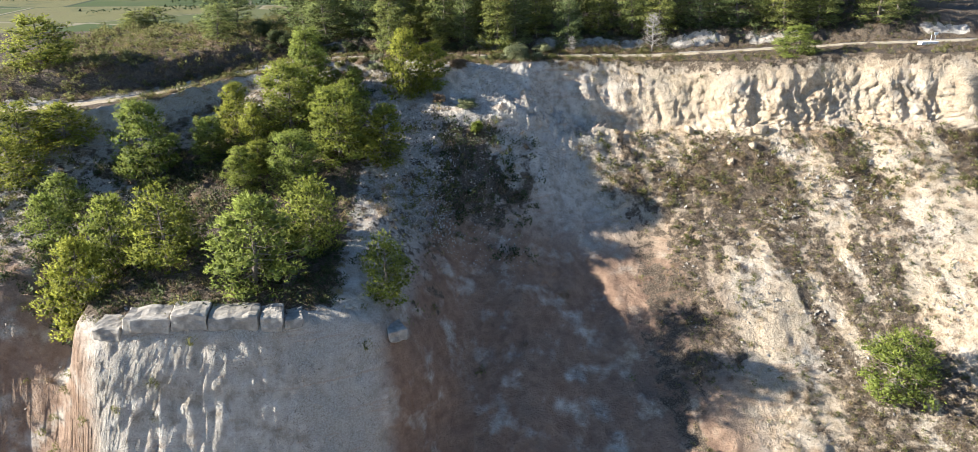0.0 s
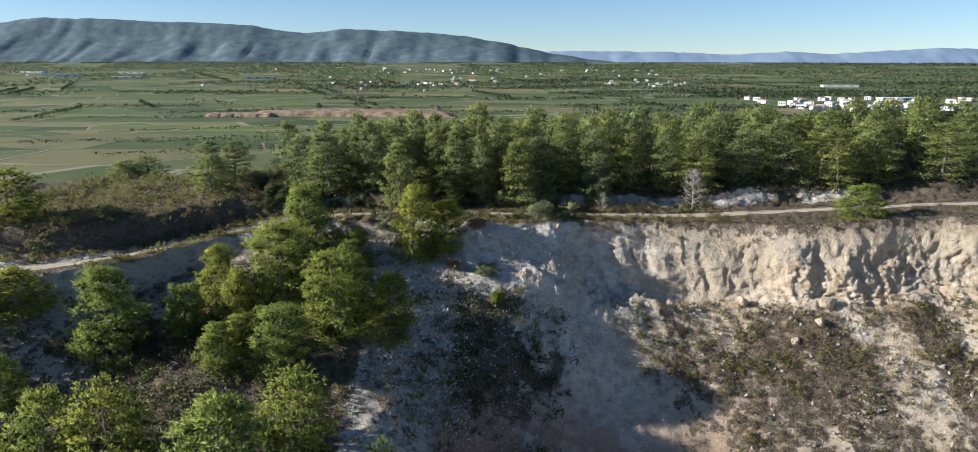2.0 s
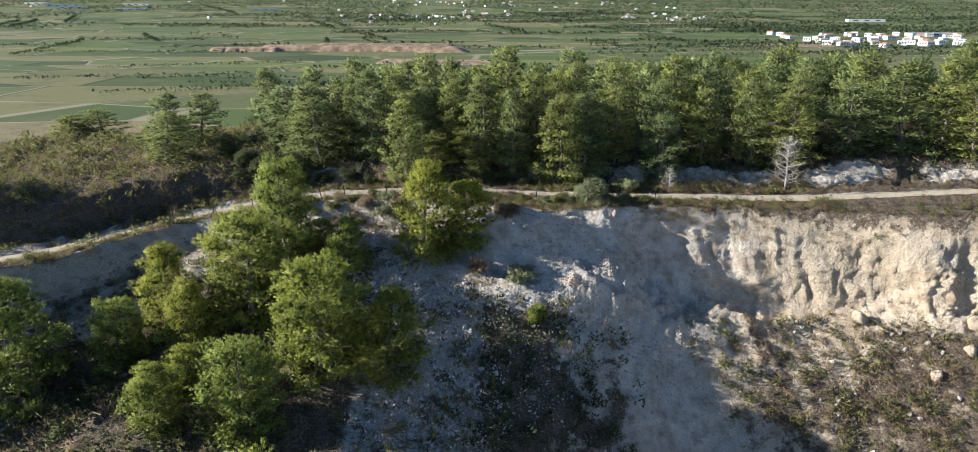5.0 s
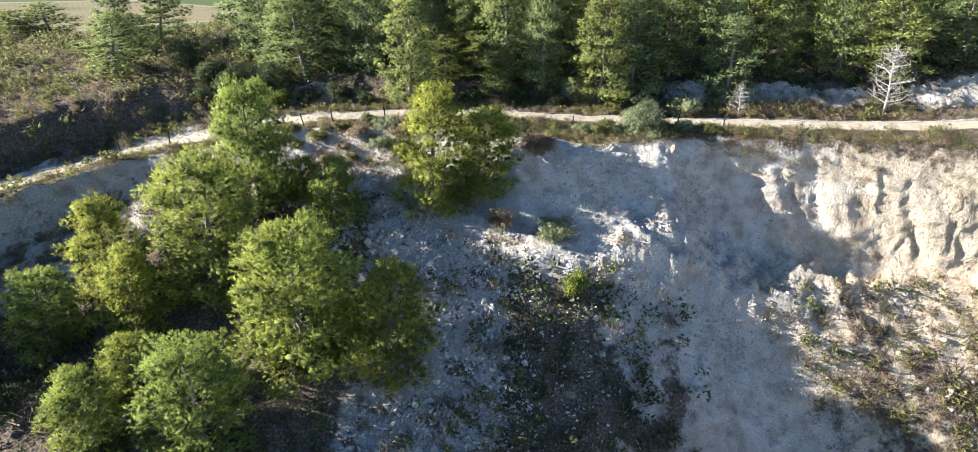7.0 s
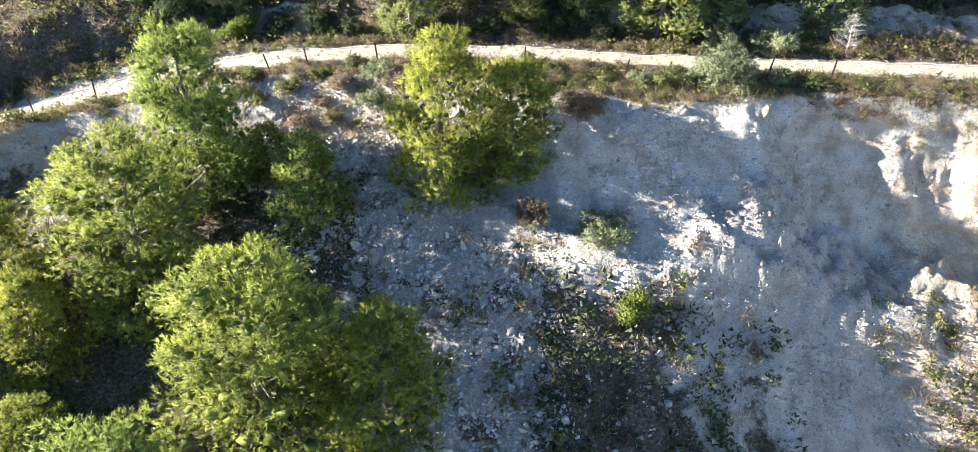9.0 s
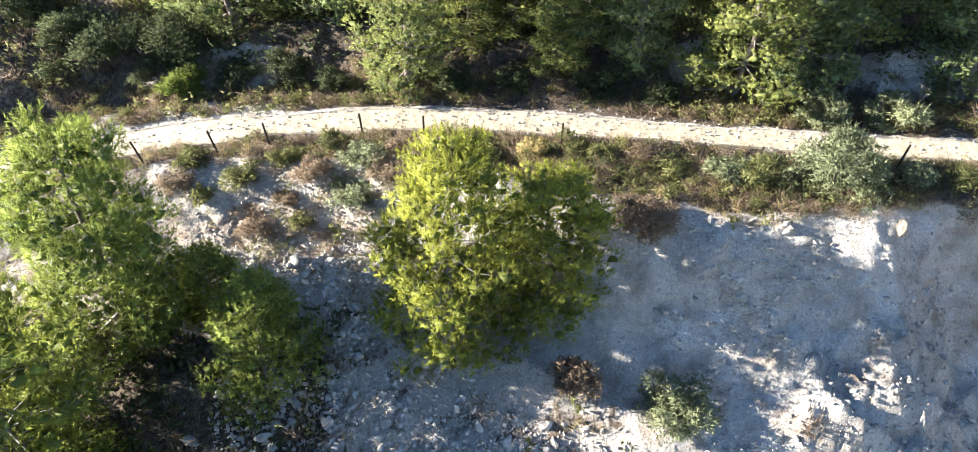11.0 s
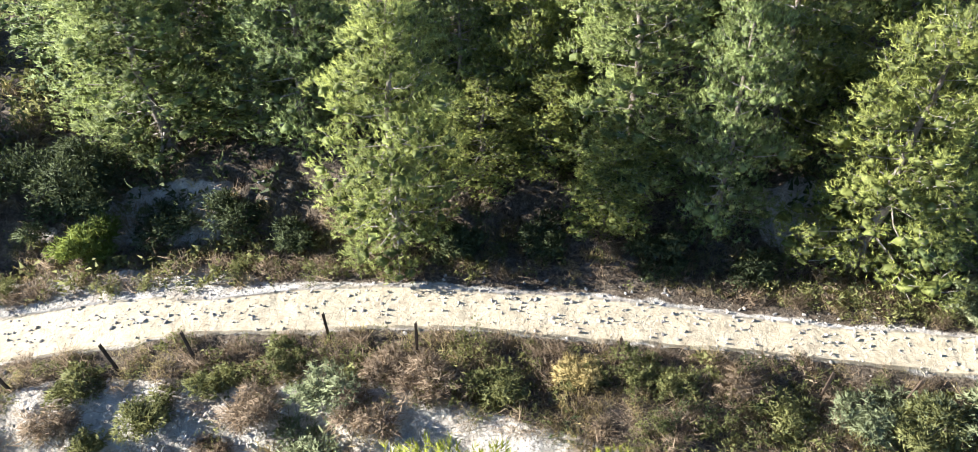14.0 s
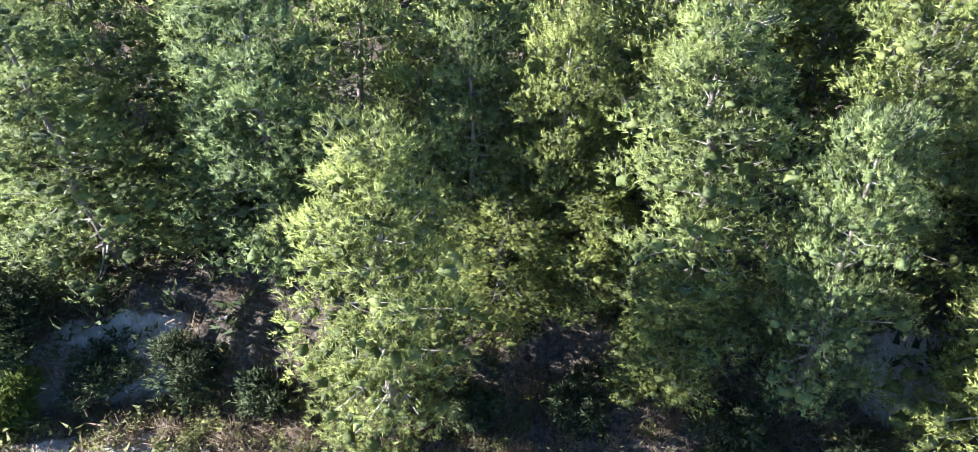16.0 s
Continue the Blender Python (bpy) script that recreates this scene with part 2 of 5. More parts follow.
WHITE = plain("white_render", (0.70, 0.68, 0.63), (0.82, 0.80, 0.76), 0.4)
TILES = plain("terracotta_roof", (0.36, 0.19, 0.12), (0.50, 0.29, 0.19), 0.8)
GLASS = plain("window_dark", (0.03, 0.035, 0.04), (0.06, 0.065, 0.07), 1.0, 0.2)
EARTH = plain("cut_earth", (0.12, 0.09, 0.055), (0.40, 0.28, 0.18), 0.09)
GREYROOF = plain("pale_sheet_roof", (0.45, 0.50, 0.55), (0.62, 0.66, 0.70), 0.1, 0.5)

# ---- landform ----
def fade(a, b, v):
    """0 below a, 1 above b, smooth between."""
    k = np.clip((v - a) / (b - a), 0.0, 1.0)
    return k * k * (3 - 2 * k)


def bend(points, soft=4.0):
    """A soft curve y(x) through a few control points."""
    xs = np.arange(-140.0, 140.25, 0.5)
    ys = np.interp(xs, [p[0] for p in points], [p[1] for p in points])
    reach = int(3 * soft / 0.5)
    w = np.exp(-0.5 * (np.arange(-reach, reach + 1) * 0.5 / soft) ** 2)
    ys = np.convolve(np.pad(ys, reach, mode="edge"), w / w.sum(), mode="valid")
    return lambda x: np.interp(x, xs, ys)


def hashed(ix, iy, iz, seed):
    h = (ix * 374761393 + iy * 668265263 + iz * 2147483647 + seed * 974711) & 0xFFFFFFFF
    h = ((h ^ (h >> 13)) * 1274126177) & 0xFFFFFFFF
    h = ((h ^ (h >> 16)) * 2246822519) & 0xFFFFFFFF
    return ((h ^ (h >> 15)) & 0xFFFFFF) / 16777215.0


def lattice(x, y, z=0.0, seed=0):
    """Value noise, -1 to 1."""
    x, y, z = np.broadcast_arrays(np.asarray(x, float), np.asarray(y, float), np.asarray(z, float))
    i, j, k = np.floor(x).astype(np.int64), np.floor(y).astype(np.int64), np.floor(z).astype(np.int64)
    fx, fy, fz = x - i, y - j, z - k
    fx, fy, fz = (f * f * f * (f * (6 * f - 15) + 10) for f in (fx, fy, fz))
    total = 0.0
    for a in (0, 1):
        for b in (0, 1):
            for c in (0, 1):
                total = total + hashed(i + a, j + b, k + c, seed) * (fx if a else 1 - fx) * (fy if b else 1 - fy) * (fz if c else 1 - fz)
    return total * 2 - 1


def fbm(x, y, z=0.0, octaves=4, seed=0, gain=0.5):
    total, amp, norm = 0.0, 1.0, 0.0
    for o in range(octaves):
        total = total + amp * lattice(x * 2 ** o, y * 2 ** o, z * 2 ** o, seed + o)
        norm += amp
        amp *= gain
    return total / norm


VALLEY, FLOOR = -46.0, -44.0
crest = bend([(-140, 80), (-60, 88), (-50, 91.5), (-44, 94.5), (-38, 100), (-32, 104), (-24, 106.6), (-14, 107.0), (-6, 104.6), (1, 103.8), (8, 105.1), (12, 104.7), (16, 104.7), (24, 103.0), (32, 99.8), (40, 99.0), (46, 99.2), (52, 97.0), (140, 84)], 1.6)
level = bend([(-140, -4), (-60, -3.4), (-50, -3.2), (-42, -2.8), (-36, -2.1), (-30, -1.2), (-22, -0.1), (-10, 0.1), (8, 0), (24, 0.2), (34, 0.8), (52, 1.9), (140, 4)], 2.5)
cliff_high = bend([(-60, 3.2), (-45, 3.8), (-36, 3.4), (-29, 1.6), (-20, 1.9), (-12, 2.8), (-7, 4.4), (-2, 5.2), (4, 6.8), (12, 8.3), (24, 8.9), (34, 8.0), (52, 7.8)], 1.5)
cliff_run = bend([(-60, 1.6), (-40, 1.6), (-30, 3.2), (-12, 4.4), (-3, 6.0), (4, 6.8), (9, 6.2), (16, 5.0), (24, 2.6), (52, 2.5)], 1.5)
bench = bend([(-30, 0.2), (-14, 0.6), (-8, 1.2), (-2, 1.2), (4, 0.2), (30, 0.3)], 1.5)
grade_1 = bend([(-60, 0.5), (-36, 0.45), (-24, 0.5), (-12, 0.46), (-6, 0.66), (-2, 0.74), (4, 0.85), (12, 0.95), (18, 0.82), (24, 0.66), (36, 0.92), (52, 0.72)], 1.8)
reach_1 = bend([(-60, 9), (-36, 9), (-24, 16), (-12, 16), (-3, 8), (4, 8.5), (12, 9.5), (24, 9), (36, 8), (52, 10)], 2.0)
grade_2 = bend([(-60, 0.24), (-36, 0.22), (-24, 0.2), (-14, 0.28), (-9, 0.34), (-6, 0.62), (-2, 1.0), (4, 0.66), (12, 0.62), (24, 0.58), (36, 0.68), (52, 0.66)], 1.5)
ledge_edge = bend([(-140, 66), (-60, 67), (-46, 66), (-39, 63.5), (-35, 60.2), (-20, 61.9), (-8.5, 65.3), (-4, 69), (0, 74)], 0.9)
track = bend([(-140, 84), (-62, 91.5), (-52, 94.3), (-46, 97), (-41, 101), (-36, 105), (-30, 107.7), (-25, 108.7), (-20, 109.4), (-14, 110.2), (-6, 109.8), (2, 109.2), (12, 108.6), (26, 107.6), (36, 107.6), (52, 107.2), (140, 104)], 1.8)


def track_half(x):
    return 0.92 + 0.3 * fade(-18, -30, x) + 0.14 * lattice(x * 0.35, 3.0, seed=51)


def height(x, y):
    """The smooth ground, without its fine relief."""
    e, z0 = crest(x), level(x)
    d = e - y
    k = np.clip(d / cliff_run(x), 0.0, 1.0)
    sharp = fade(4, 10, x)
    front = cliff_high(x) * (fade(0.0, 1.0, k) * (1 - sharp) + (1 - (1 - k) ** 2.4) * sharp)
    rest = np.maximum(d - cliff_run(x) - bench(x), 0.0)
    first = np.minimum(rest, reach_1(x))
    fall = front + grade_1(x) * first + grade_2(x) * np.maximum(rest - first, 0.0)
    # the block of bedded rock below the spur
    near = ledge_edge(x) - y
    hold = 1 - fade(-6.5, -1.5, x)
    fall = fall + hold * (15.0 * fade(0.0, 6.5, near) + 0.6 * np.maximum(near - 5.0, 0))
    # the corner left of the block, a step lower
    fall = fall + 5.0 * fade(-37.5, -42.0, x) * fade(27, 33, d) * fade(12, 3, -near)
    fall = fall + 0.9 * np.clip(-37.5 - x, 0, 40) * fade(24, 32, d)
    # the bulge of rock under the path
    fall = fall - 1.9 * np.exp(-((x - 2.0) / 2.0) ** 2 - ((y - 98.3) / 1.7) ** 2) - 1.7 * np.exp(-((x - 5.6) / 1.9) ** 2 - ((y - 99.2) / 1.8) ** 2)
    ahead = z0 - fall
    ahead = np.where(ahead < FLOOR + 6, FLOOR + 6 * np.exp((np.minimum(ahead, FLOOR + 6) - FLOOR - 6) / 6.0), ahead)
    # the plateau behind the crest
    back = y - track(x)
    rise = (1.5 + 0.5 * lattice(x * 0.12, 1.0, seed=9)) * fade(3.2, 6.8, back) + 0.05 * np.clip(back - 6, 0, 30)
    rise = rise + 1.6 * fade(-26, -36, x) * fade(2.0, 9, back)
    flat = z0 + rise
    off = fade(150, 330, y + 0.2 * x + 15 * lattice(x * 0.01, 0.5, seed=5)) if np.ndim(y) else fade(150, 330, y)
    off = np.maximum(off, fade(-24, -60, x) * fade(126, 200, y))
    plateau = flat + (VALLEY - flat) * off
    z = np.where(d > 0, ahead, plateau)
    z = z + np.where(y > 1300, 78.0 * fade(1300, 4300, y) ** 1.2, 0.0)
    # far to the sides everything sinks into the valley
    aside = fade(130, 420, np.abs(x)) * fade(1300, 900, y)
    return z + (VALLEY - z) * aside



# ---- ground ----
def mesh_from(name, verts, faces, material, smooth=True):
    """A mesh out of arrays: verts (n, 3), faces (m, 3 or 4)."""
    me = bpy.data.meshes.new(name)
    verts, faces = np.asarray(verts, np.float32), np.asarray(faces, np.int32)
    k = faces.shape[1]
    me.vertices.add(len(verts))
    me.vertices.foreach_set("co", verts.ravel())
    me.loops.add(faces.size)
    me.loops.foreach_set("vertex_index", faces.ravel())
    me.polygons.add(len(faces))
    me.polygons.foreach_set("loop_start", np.arange(0, faces.size, k, dtype=np.int32))
    me.polygons.foreach_set("use_smooth", np.full(len(faces), smooth))
    me.update(calc_edges=True)
    if material:
        me.materials.append(material)
    return me


def steps(a, b, n, grow):
    """n steps from a to b, each one grow times as long as the last."""
    w = np.cumsum(np.concatenate([[0], grow ** np.arange(n)]))
    return a + (b - a) * w / w[-1]


def cells(x, y, seed):
    """Distance to the nearest of scattered points, for knobbly rock."""
    i, j = np.floor(x).astype(np.int64), np.floor(y).astype(np.int64)
    best = np.full(x.shape, 9.0)
    for a in (-1, 0, 1):
        for b in (-1, 0, 1):
            px = i + a + hashed(i + a, j + b, 1, seed)
            py = j + b + hashed(i + a, j + b, 2, seed)
            best = np.minimum(best, np.hypot(px - x, py - y))
    return best


def slope_cover(x, y):
    """Where brush holds on the sunny slope, in strips that run downhill, 0 to 1."""
    return fade(-0.22, 0.2, fbm(x * 0.24 + 0.07 * y, y * 0.09, octaves=4, seed=181, gain=0.6))


def relief(x, y):
    """Rough ground: metres to add to the smooth height."""
    soft = 1 - fade(track_half(x) - 0.3, track_half(x) + 1.0, np.abs(y - track(x)))
    near = fade(260, 140, y) * fade(170, 110, np.abs(x - 5))
    rough = 0.45 * fbm(x * 0.16, y * 0.16, octaves=3, seed=3) + 0.28 * fbm(x * 0.7, y * 0.7, octaves=4, seed=11)
    bank = fade(2.6, 3.8, y - track(x)) * fade(8, 6.5, y - track(x)) * fade(-60, -40, x)
    rough = rough + bank * (0.5 * fbm(x * 0.5, y * 0.5, octaves=3, seed=25) + 0.55 * (0.55 - cells(x * 0.9 + 0.4 * lattice(x, y, seed=27), y * 1.3, 28)) + 0.3 * (0.5 - cells(x * 2.3, y * 2.6, 29)))
    brow = fade(-26, -22, x) * fade(-9, -13, x) * fade(0.1, 1.0, crest(x) - y) * fade(8, 5, crest(x) - y)
    face = fade(-6, -3, x) * fade(12, 8, x) * fade(1.5, 3.0, crest(x) - y) * fade(18, 12, crest(x) - y)
    rough = rough + brow * (0.20 * (0.5 - cells(x * 0.9 + 0.3 * lattice(x, y, seed=83), y * 0.8, 84)) + 0.16 * (0.5 - cells(x * 2.1, y * 2.0, 85))) + (0.6 * brow + face) * 0.22 * (0.5 - cells(x * 3.1 + 0.2 * lattice(x * 3, y * 3, seed=87), y * 3.0, 86))
    ribs = fade(1, 4, x) * fade(24, 16, x) * fade(2.5, 4.0, crest(x) - y) * fade(9.5, 6.5, crest(x) - y)
    rough = rough + ribs * (0.8 * (0.5 - np.abs(lattice(x * 0.34 + 0.05 * y, y * 0.25, seed=97))) + 0.8 * (0.5 - np.abs(lattice(x * 0.8 + 0.1 * y, y * 0.7, seed=98))) + 0.7 * (0.5 - cells(x * 1.2 + 0.4 * lattice(x, y, seed=100), y * 1.1, 99)))
    gullies = fade(3, 12, x) * fade(26, 18, x) * fade(99, 94, y)
    rough = rough - gullies * (0.7 * np.abs(lattice(x * 0.33 + y * 0.16, y * 0.07 - x * 0.05, seed=21)) - 0.2)
    return near * rough * (1 - 0.92 * soft) + soft * near * 0.05 * fbm(x * 1.3, y * 1.3, octaves=3, seed=15)


def surface(x, y):
    return height(x, y) + relief(x, y)


def make_ground():
    xs = np.concatenate([steps(-4900, -64, 46, 0.91)[:-1], np.arange(-64, -36, 0.45), np.arange(-36, -26, 0.30), np.arange(-26, 10, 0.18), np.arange(10, 20, 0.27), np.arange(20, 56, 0.22), np.arange(56, 78, 0.45), steps(78, 4900, 46, 1.1)])
    ss = np.concatenate([steps(-480, -56, 16, 0.84)[:-1], np.arange(-56, -48, 0.55), np.arange(-48, -34, 0.2), np.arange(-34, -30, 0.5), np.arange(-30, -9, 0.36), np.arange(-9, -3.3, 0.17), np.arange(-3.3, 0.2, 0.055), np.arange(0.2, 0.8, 0.15), np.arange(0.8, 15, 0.30), np.arange(15, 46, 1.1), steps(46, 4800, 58, 1.085)])
    X, S = np.meshgrid(xs, ss)
    Y = S + crest(X)
    Z = surface(X, Y)
    # weathered rock faces: buttresses and knobs push out of the steep ground
    d = -S
    face = fade(-0.05, 0.7, d) * fade(cliff_run(X) + 2.2, cliff_run(X) - 0.3, d) * fade(-34, -1, X)
    low = fade(-1, 3, ledge_edge(X) - Y) * fade(16, 8, ledge_edge(X) - Y) * fade(-2, -7, X)
    strong = fade(20, 30, X)
    flute = np.abs(lattice(X * 0.22, Z * 0.03, seed=31)) * (0.7 + 1.1 * strong) + np.abs(lattice(X * 0.5 + 0.15 * Z, Z * 0.2, seed=32)) * (0.7 + 0.1 * strong)
    wx, wz = X + 0.6 * lattice(X * 0.7, Z * 0.7, seed=45), Z + 0.6 * lattice(X * 0.7, Z * 0.7, seed=46)
    knob = 0.0
    for size, amp, key in ((0.55, 0.36, 33), (1.15, 0.44, 34), (2.3, 0.36, 35), (4.4, 0.17, 44)):
        knob = knob + amp * (0.42 + 0.58 * strong) * (0.6 - np.abs(lattice(wx * size + 0.1 * wz, wz * size * 0.75, Y * 0.35 * size, seed=key)))
    knob = knob + (0.5 - cells(wx * 1.3, wz * 1.1, 47)) * (0.14 + 0.36 * strong) + (0.5 - cells(wx * 2.6, wz * 2.3, 48)) * (0.16 + 0.26 * strong)
    Y = Y - face * 0.8 * (flute + knob - 0.75)
    bed = np.floor(Z * 0.85 + 0.35 * lattice(X * 0.10, Z * 0.1, seed=36)).astype(np.int64)
    joint = np.floor(X * 0.3 + 2.1 * hashed(bed, 0, 0, 4) + 0.25 * lattice(X * 0.9, Z * 1.2, seed=40)).astype(np.int64)
    step = 0.65 * hashed(bed, 0, 0, 7) + 0.35 * hashed(bed, joint, 0, 7)
    chip = hashed(np.floor(Z * 2.1 + 0.6 * lattice(X * 0.7, Z * 0.7, seed=42)).astype(np.int64), np.floor(X * 0.9 + 0.5 * lattice(X * 1.1, Z * 1.4, seed=41)).astype(np.int64), 0, 8)
    upper = fade(-22, -18, Z)
    Y = Y - low * (0.6 * np.abs(lattice(X * 0.12, Z * 0.12, seed=37)) + (0.3 + 0.5 * upper) * step + (0.08 + 0.1 * upper) * chip + 0.2 * np.abs(lattice(X * 0.5 + 0.5 * Z, Z * 0.8, seed=38)) + 0.18 * lattice(X * 2.2, Z * 2.0, seed=39) - 0.8)
    rows, cols = X.shape
    idx = np.arange(rows * cols).reshape(rows, cols)
    faces = np.stack([idx[:-1, :-1], idx[:-1, 1:], idx[1:, 1:], idx[1:, :-1]], -1).reshape(-1, 4)
    me = mesh_from("ground", np.stack([X, Y, Z], -1).reshape(-1, 3), faces, MARL)
    me.materials.append(PLAIN)
    far = (Y[:-1, :-1] > 190) | (np.abs(X[:-1, :-1]) > 260) | (Z[:-1, :-1] < VALLEY + 2) & (Y[:-1, :-1] > 110)
    me.polygons.foreach_set("material_index", far.ravel().astype(np.int32))
    zones = np.ones((rows, cols, 4), np.float32)
    XW = X + fade(26, 44, d) * 10 * fbm(X * 0.05, Y * 0.05, octaves=3, seed=95)
    half = track_half(X)
    zones[..., 0] = 1 - fade(half - 0.3, half + 0.25, np.abs(Y - track(X)))
    back = Y - track(X)
    margin = 1.7 * fade(-15, -23, X) * (1 + 0.4 * lattice(X * 0.5, 7.0, seed=79))
    litter = fade(half - 0.1 + margin, half + 0.5 + margin, back)
    litter = litter * (1 - 0.9 * fade(3.2, 4.5, back) * fade(6.8, 5.6, back) * fade(-30, -24, X) * fade(-0.1, 0.3, lattice(X * 0.17, 4.0, seed=77)))
    verge = fade(0.6, -0.4, d) * fade(-half + 0.15, -half - 0.25, back) * 0.95
    slope = 0.45 * fade(cliff_run(X) + 0.5, cliff_run(X) + 3, d) * fade(-24, -30, X) * fade(26, 20, d) + (0.15 + 0.42 * slope_cover(X, Y) + 0.1 * fade(15, 10, d)) * fade(14, 19, XW) * fade(cliff_run(X), cliff_run(X) + 1.5, d)
    # soil and litter under the slope pines, with tree shade painted in as darkness
    slope = np.maximum(slope, 0.85 * fade(-41, -38, X) * fade(-13, -17, X) * fade(5, 9, d) * fade(-0.5, 2.0, Y - ledge_edge(X)))
    XH, dh = X + 5 * fbm(X * 0.2, Y * 0.2, octaves=3, seed=183), d + 5 * fbm(X * 0.17, Y * 0.17, octaves=3, seed=185)
    slope = np.maximum(slope, 0.42 * fade(-22, -26, X) * fade(0.3, 1.5, d) * fade(12, 8, d))
    hollow = 0.72 * fade(7, 10, d) * fade(24, 16, dh) * fade(-8, -5, X) * fade(5.5, 1.5, XH)
    spur = 0.4 * fade(-24, -20, X) * fade(-2, -6, X) * fade(4, 7, d) * fade(40, 30, d)
    zones[..., 1] = np.clip(np.maximum.reduce([litter, verge, slope, hollow, spur]), 0, 1)
    zones[..., 2] = np.clip(fade(12, 22, d) * fade(-9, -6, XW) * fade(30, 20, XW) + 0.9 * fade(-39, -42, XW) * fade(16, 24, d), 0, 1)
    zones[..., 3] = np.clip(fade(9, 19, XW + 5 * fbm(X * 0.2, Y * 0.2, octaves=3, seed=187)) * fade(-1.0, 0.3, d), 0, 1)
    attr = me.attributes.new("zones", "FLOAT_COLOR", "POINT")
    attr.data.foreach_set("color", zones.reshape(-1))
    global ground_points
    ground_points = np.stack([X, Y, Z], -1)
    return tagged(new("ground", me), "pale marl hillside, quarry cliff and green vineyard plain", "ground", kind="structure")


ground = make_ground()



# ---- plants ----
def tube(path, radii, sides):
    """Verts and quads of a tapered tube along a path."""
    path, radii = np.asarray(path, float), np.asarray(radii, float)
    run = np.gradient(path, axis=0)
    run /= np.linalg.norm(run, axis=1)[:, None] + 1e-9
    side = np.cross(run, np.array([0.31, 0.95, 0.05]))
    side /= np.linalg.norm(side, axis=1)[:, None] + 1e-9
    other = np.cross(run, side)
    a = np.linspace(0, 2 * np.pi, sides, endpoint=False)
    ring = side[:, None] * np.cos(a)[None, :, None] + other[:, None] * np.sin(a)[None, :, None]
    verts = path[:, None] + ring * radii[:, None, None]
    n = len(path)
    i = np.arange(n * sides).reshape(n, sides)
    j = np.roll(i, -1, 1)
    quads = np.stack([i[:-1], j[:-1], j[1:], i[1:]], -1).reshape(-1, 4)
    return verts.reshape(-1, 3), quads


def join(pieces):
    verts, faces, at = [], [], 0
    for v, f in pieces:
        verts.append(v)
        faces.append(f + at)
        at += len(v)
    return np.concatenate(verts), np.concatenate(faces)


def blades(rng, centres, outward, count, length, width, spread):
    """Tufts of narrow triangles at the centres. Returns verts, triangles and soft normals."""
    n = len(centres)
    c = np.repeat(centres, count, 0)
    o = np.repeat(outward, count, 0)
    way = o + rng.normal(0, spread, (n * count, 3))
    way /= np.linalg.norm(way, axis=1)[:, None] + 1e-9
    side = np.cross(way, rng.normal(0, 1, (n * count, 3)))
    side /= np.linalg.norm(side, axis=1)[:, None] + 1e-9
    l = length * rng.uniform(0.6, 1.3, (n * count, 1))
    w = width * rng.uniform(0.6, 1.3, (n * count, 1))
    c = c + rng.normal(0, length * 0.22, c.shape)
    v = np.stack([c - side * w, c + side * w, c + way * l], 1).reshape(-1, 3)
    t = np.arange(len(v)).reshape(-1, 3)
    soft = o * 0.7 + way * 0.3 + rng.normal(0, 0.42, o.shape) + np.array([0, 0, 0.15])
    soft /= np.linalg.norm(soft, axis=1)[:, None] + 1e-9
    turned = np.einsum("ij,ij->i", np.cross(2 * side * w, side * w + way * l), soft) < 0
    t[turned] = t[turned][:, ::-1]
    return v, t, np.repeat(soft, 3, 0)


def leafy_mesh(name, v, t, normals, material):
    me = mesh_from(name, v, t, material)
    me.normals_split_custom_set_from_vertices([tuple(p) for p in normals.tolist()])
    return me


def sphere_arrays(level):
    bm = bmesh.new()
    bmesh.ops.create_icosphere(bm, subdivisions=level, radius=1.0)
    v = np.array([p.co[:] for p in bm.verts])
    f = np.array([[p.index for p in q.verts] for q in bm.faces])
    bm.free()
    return v, f


BALL_ROUGH = sphere_arrays(1)


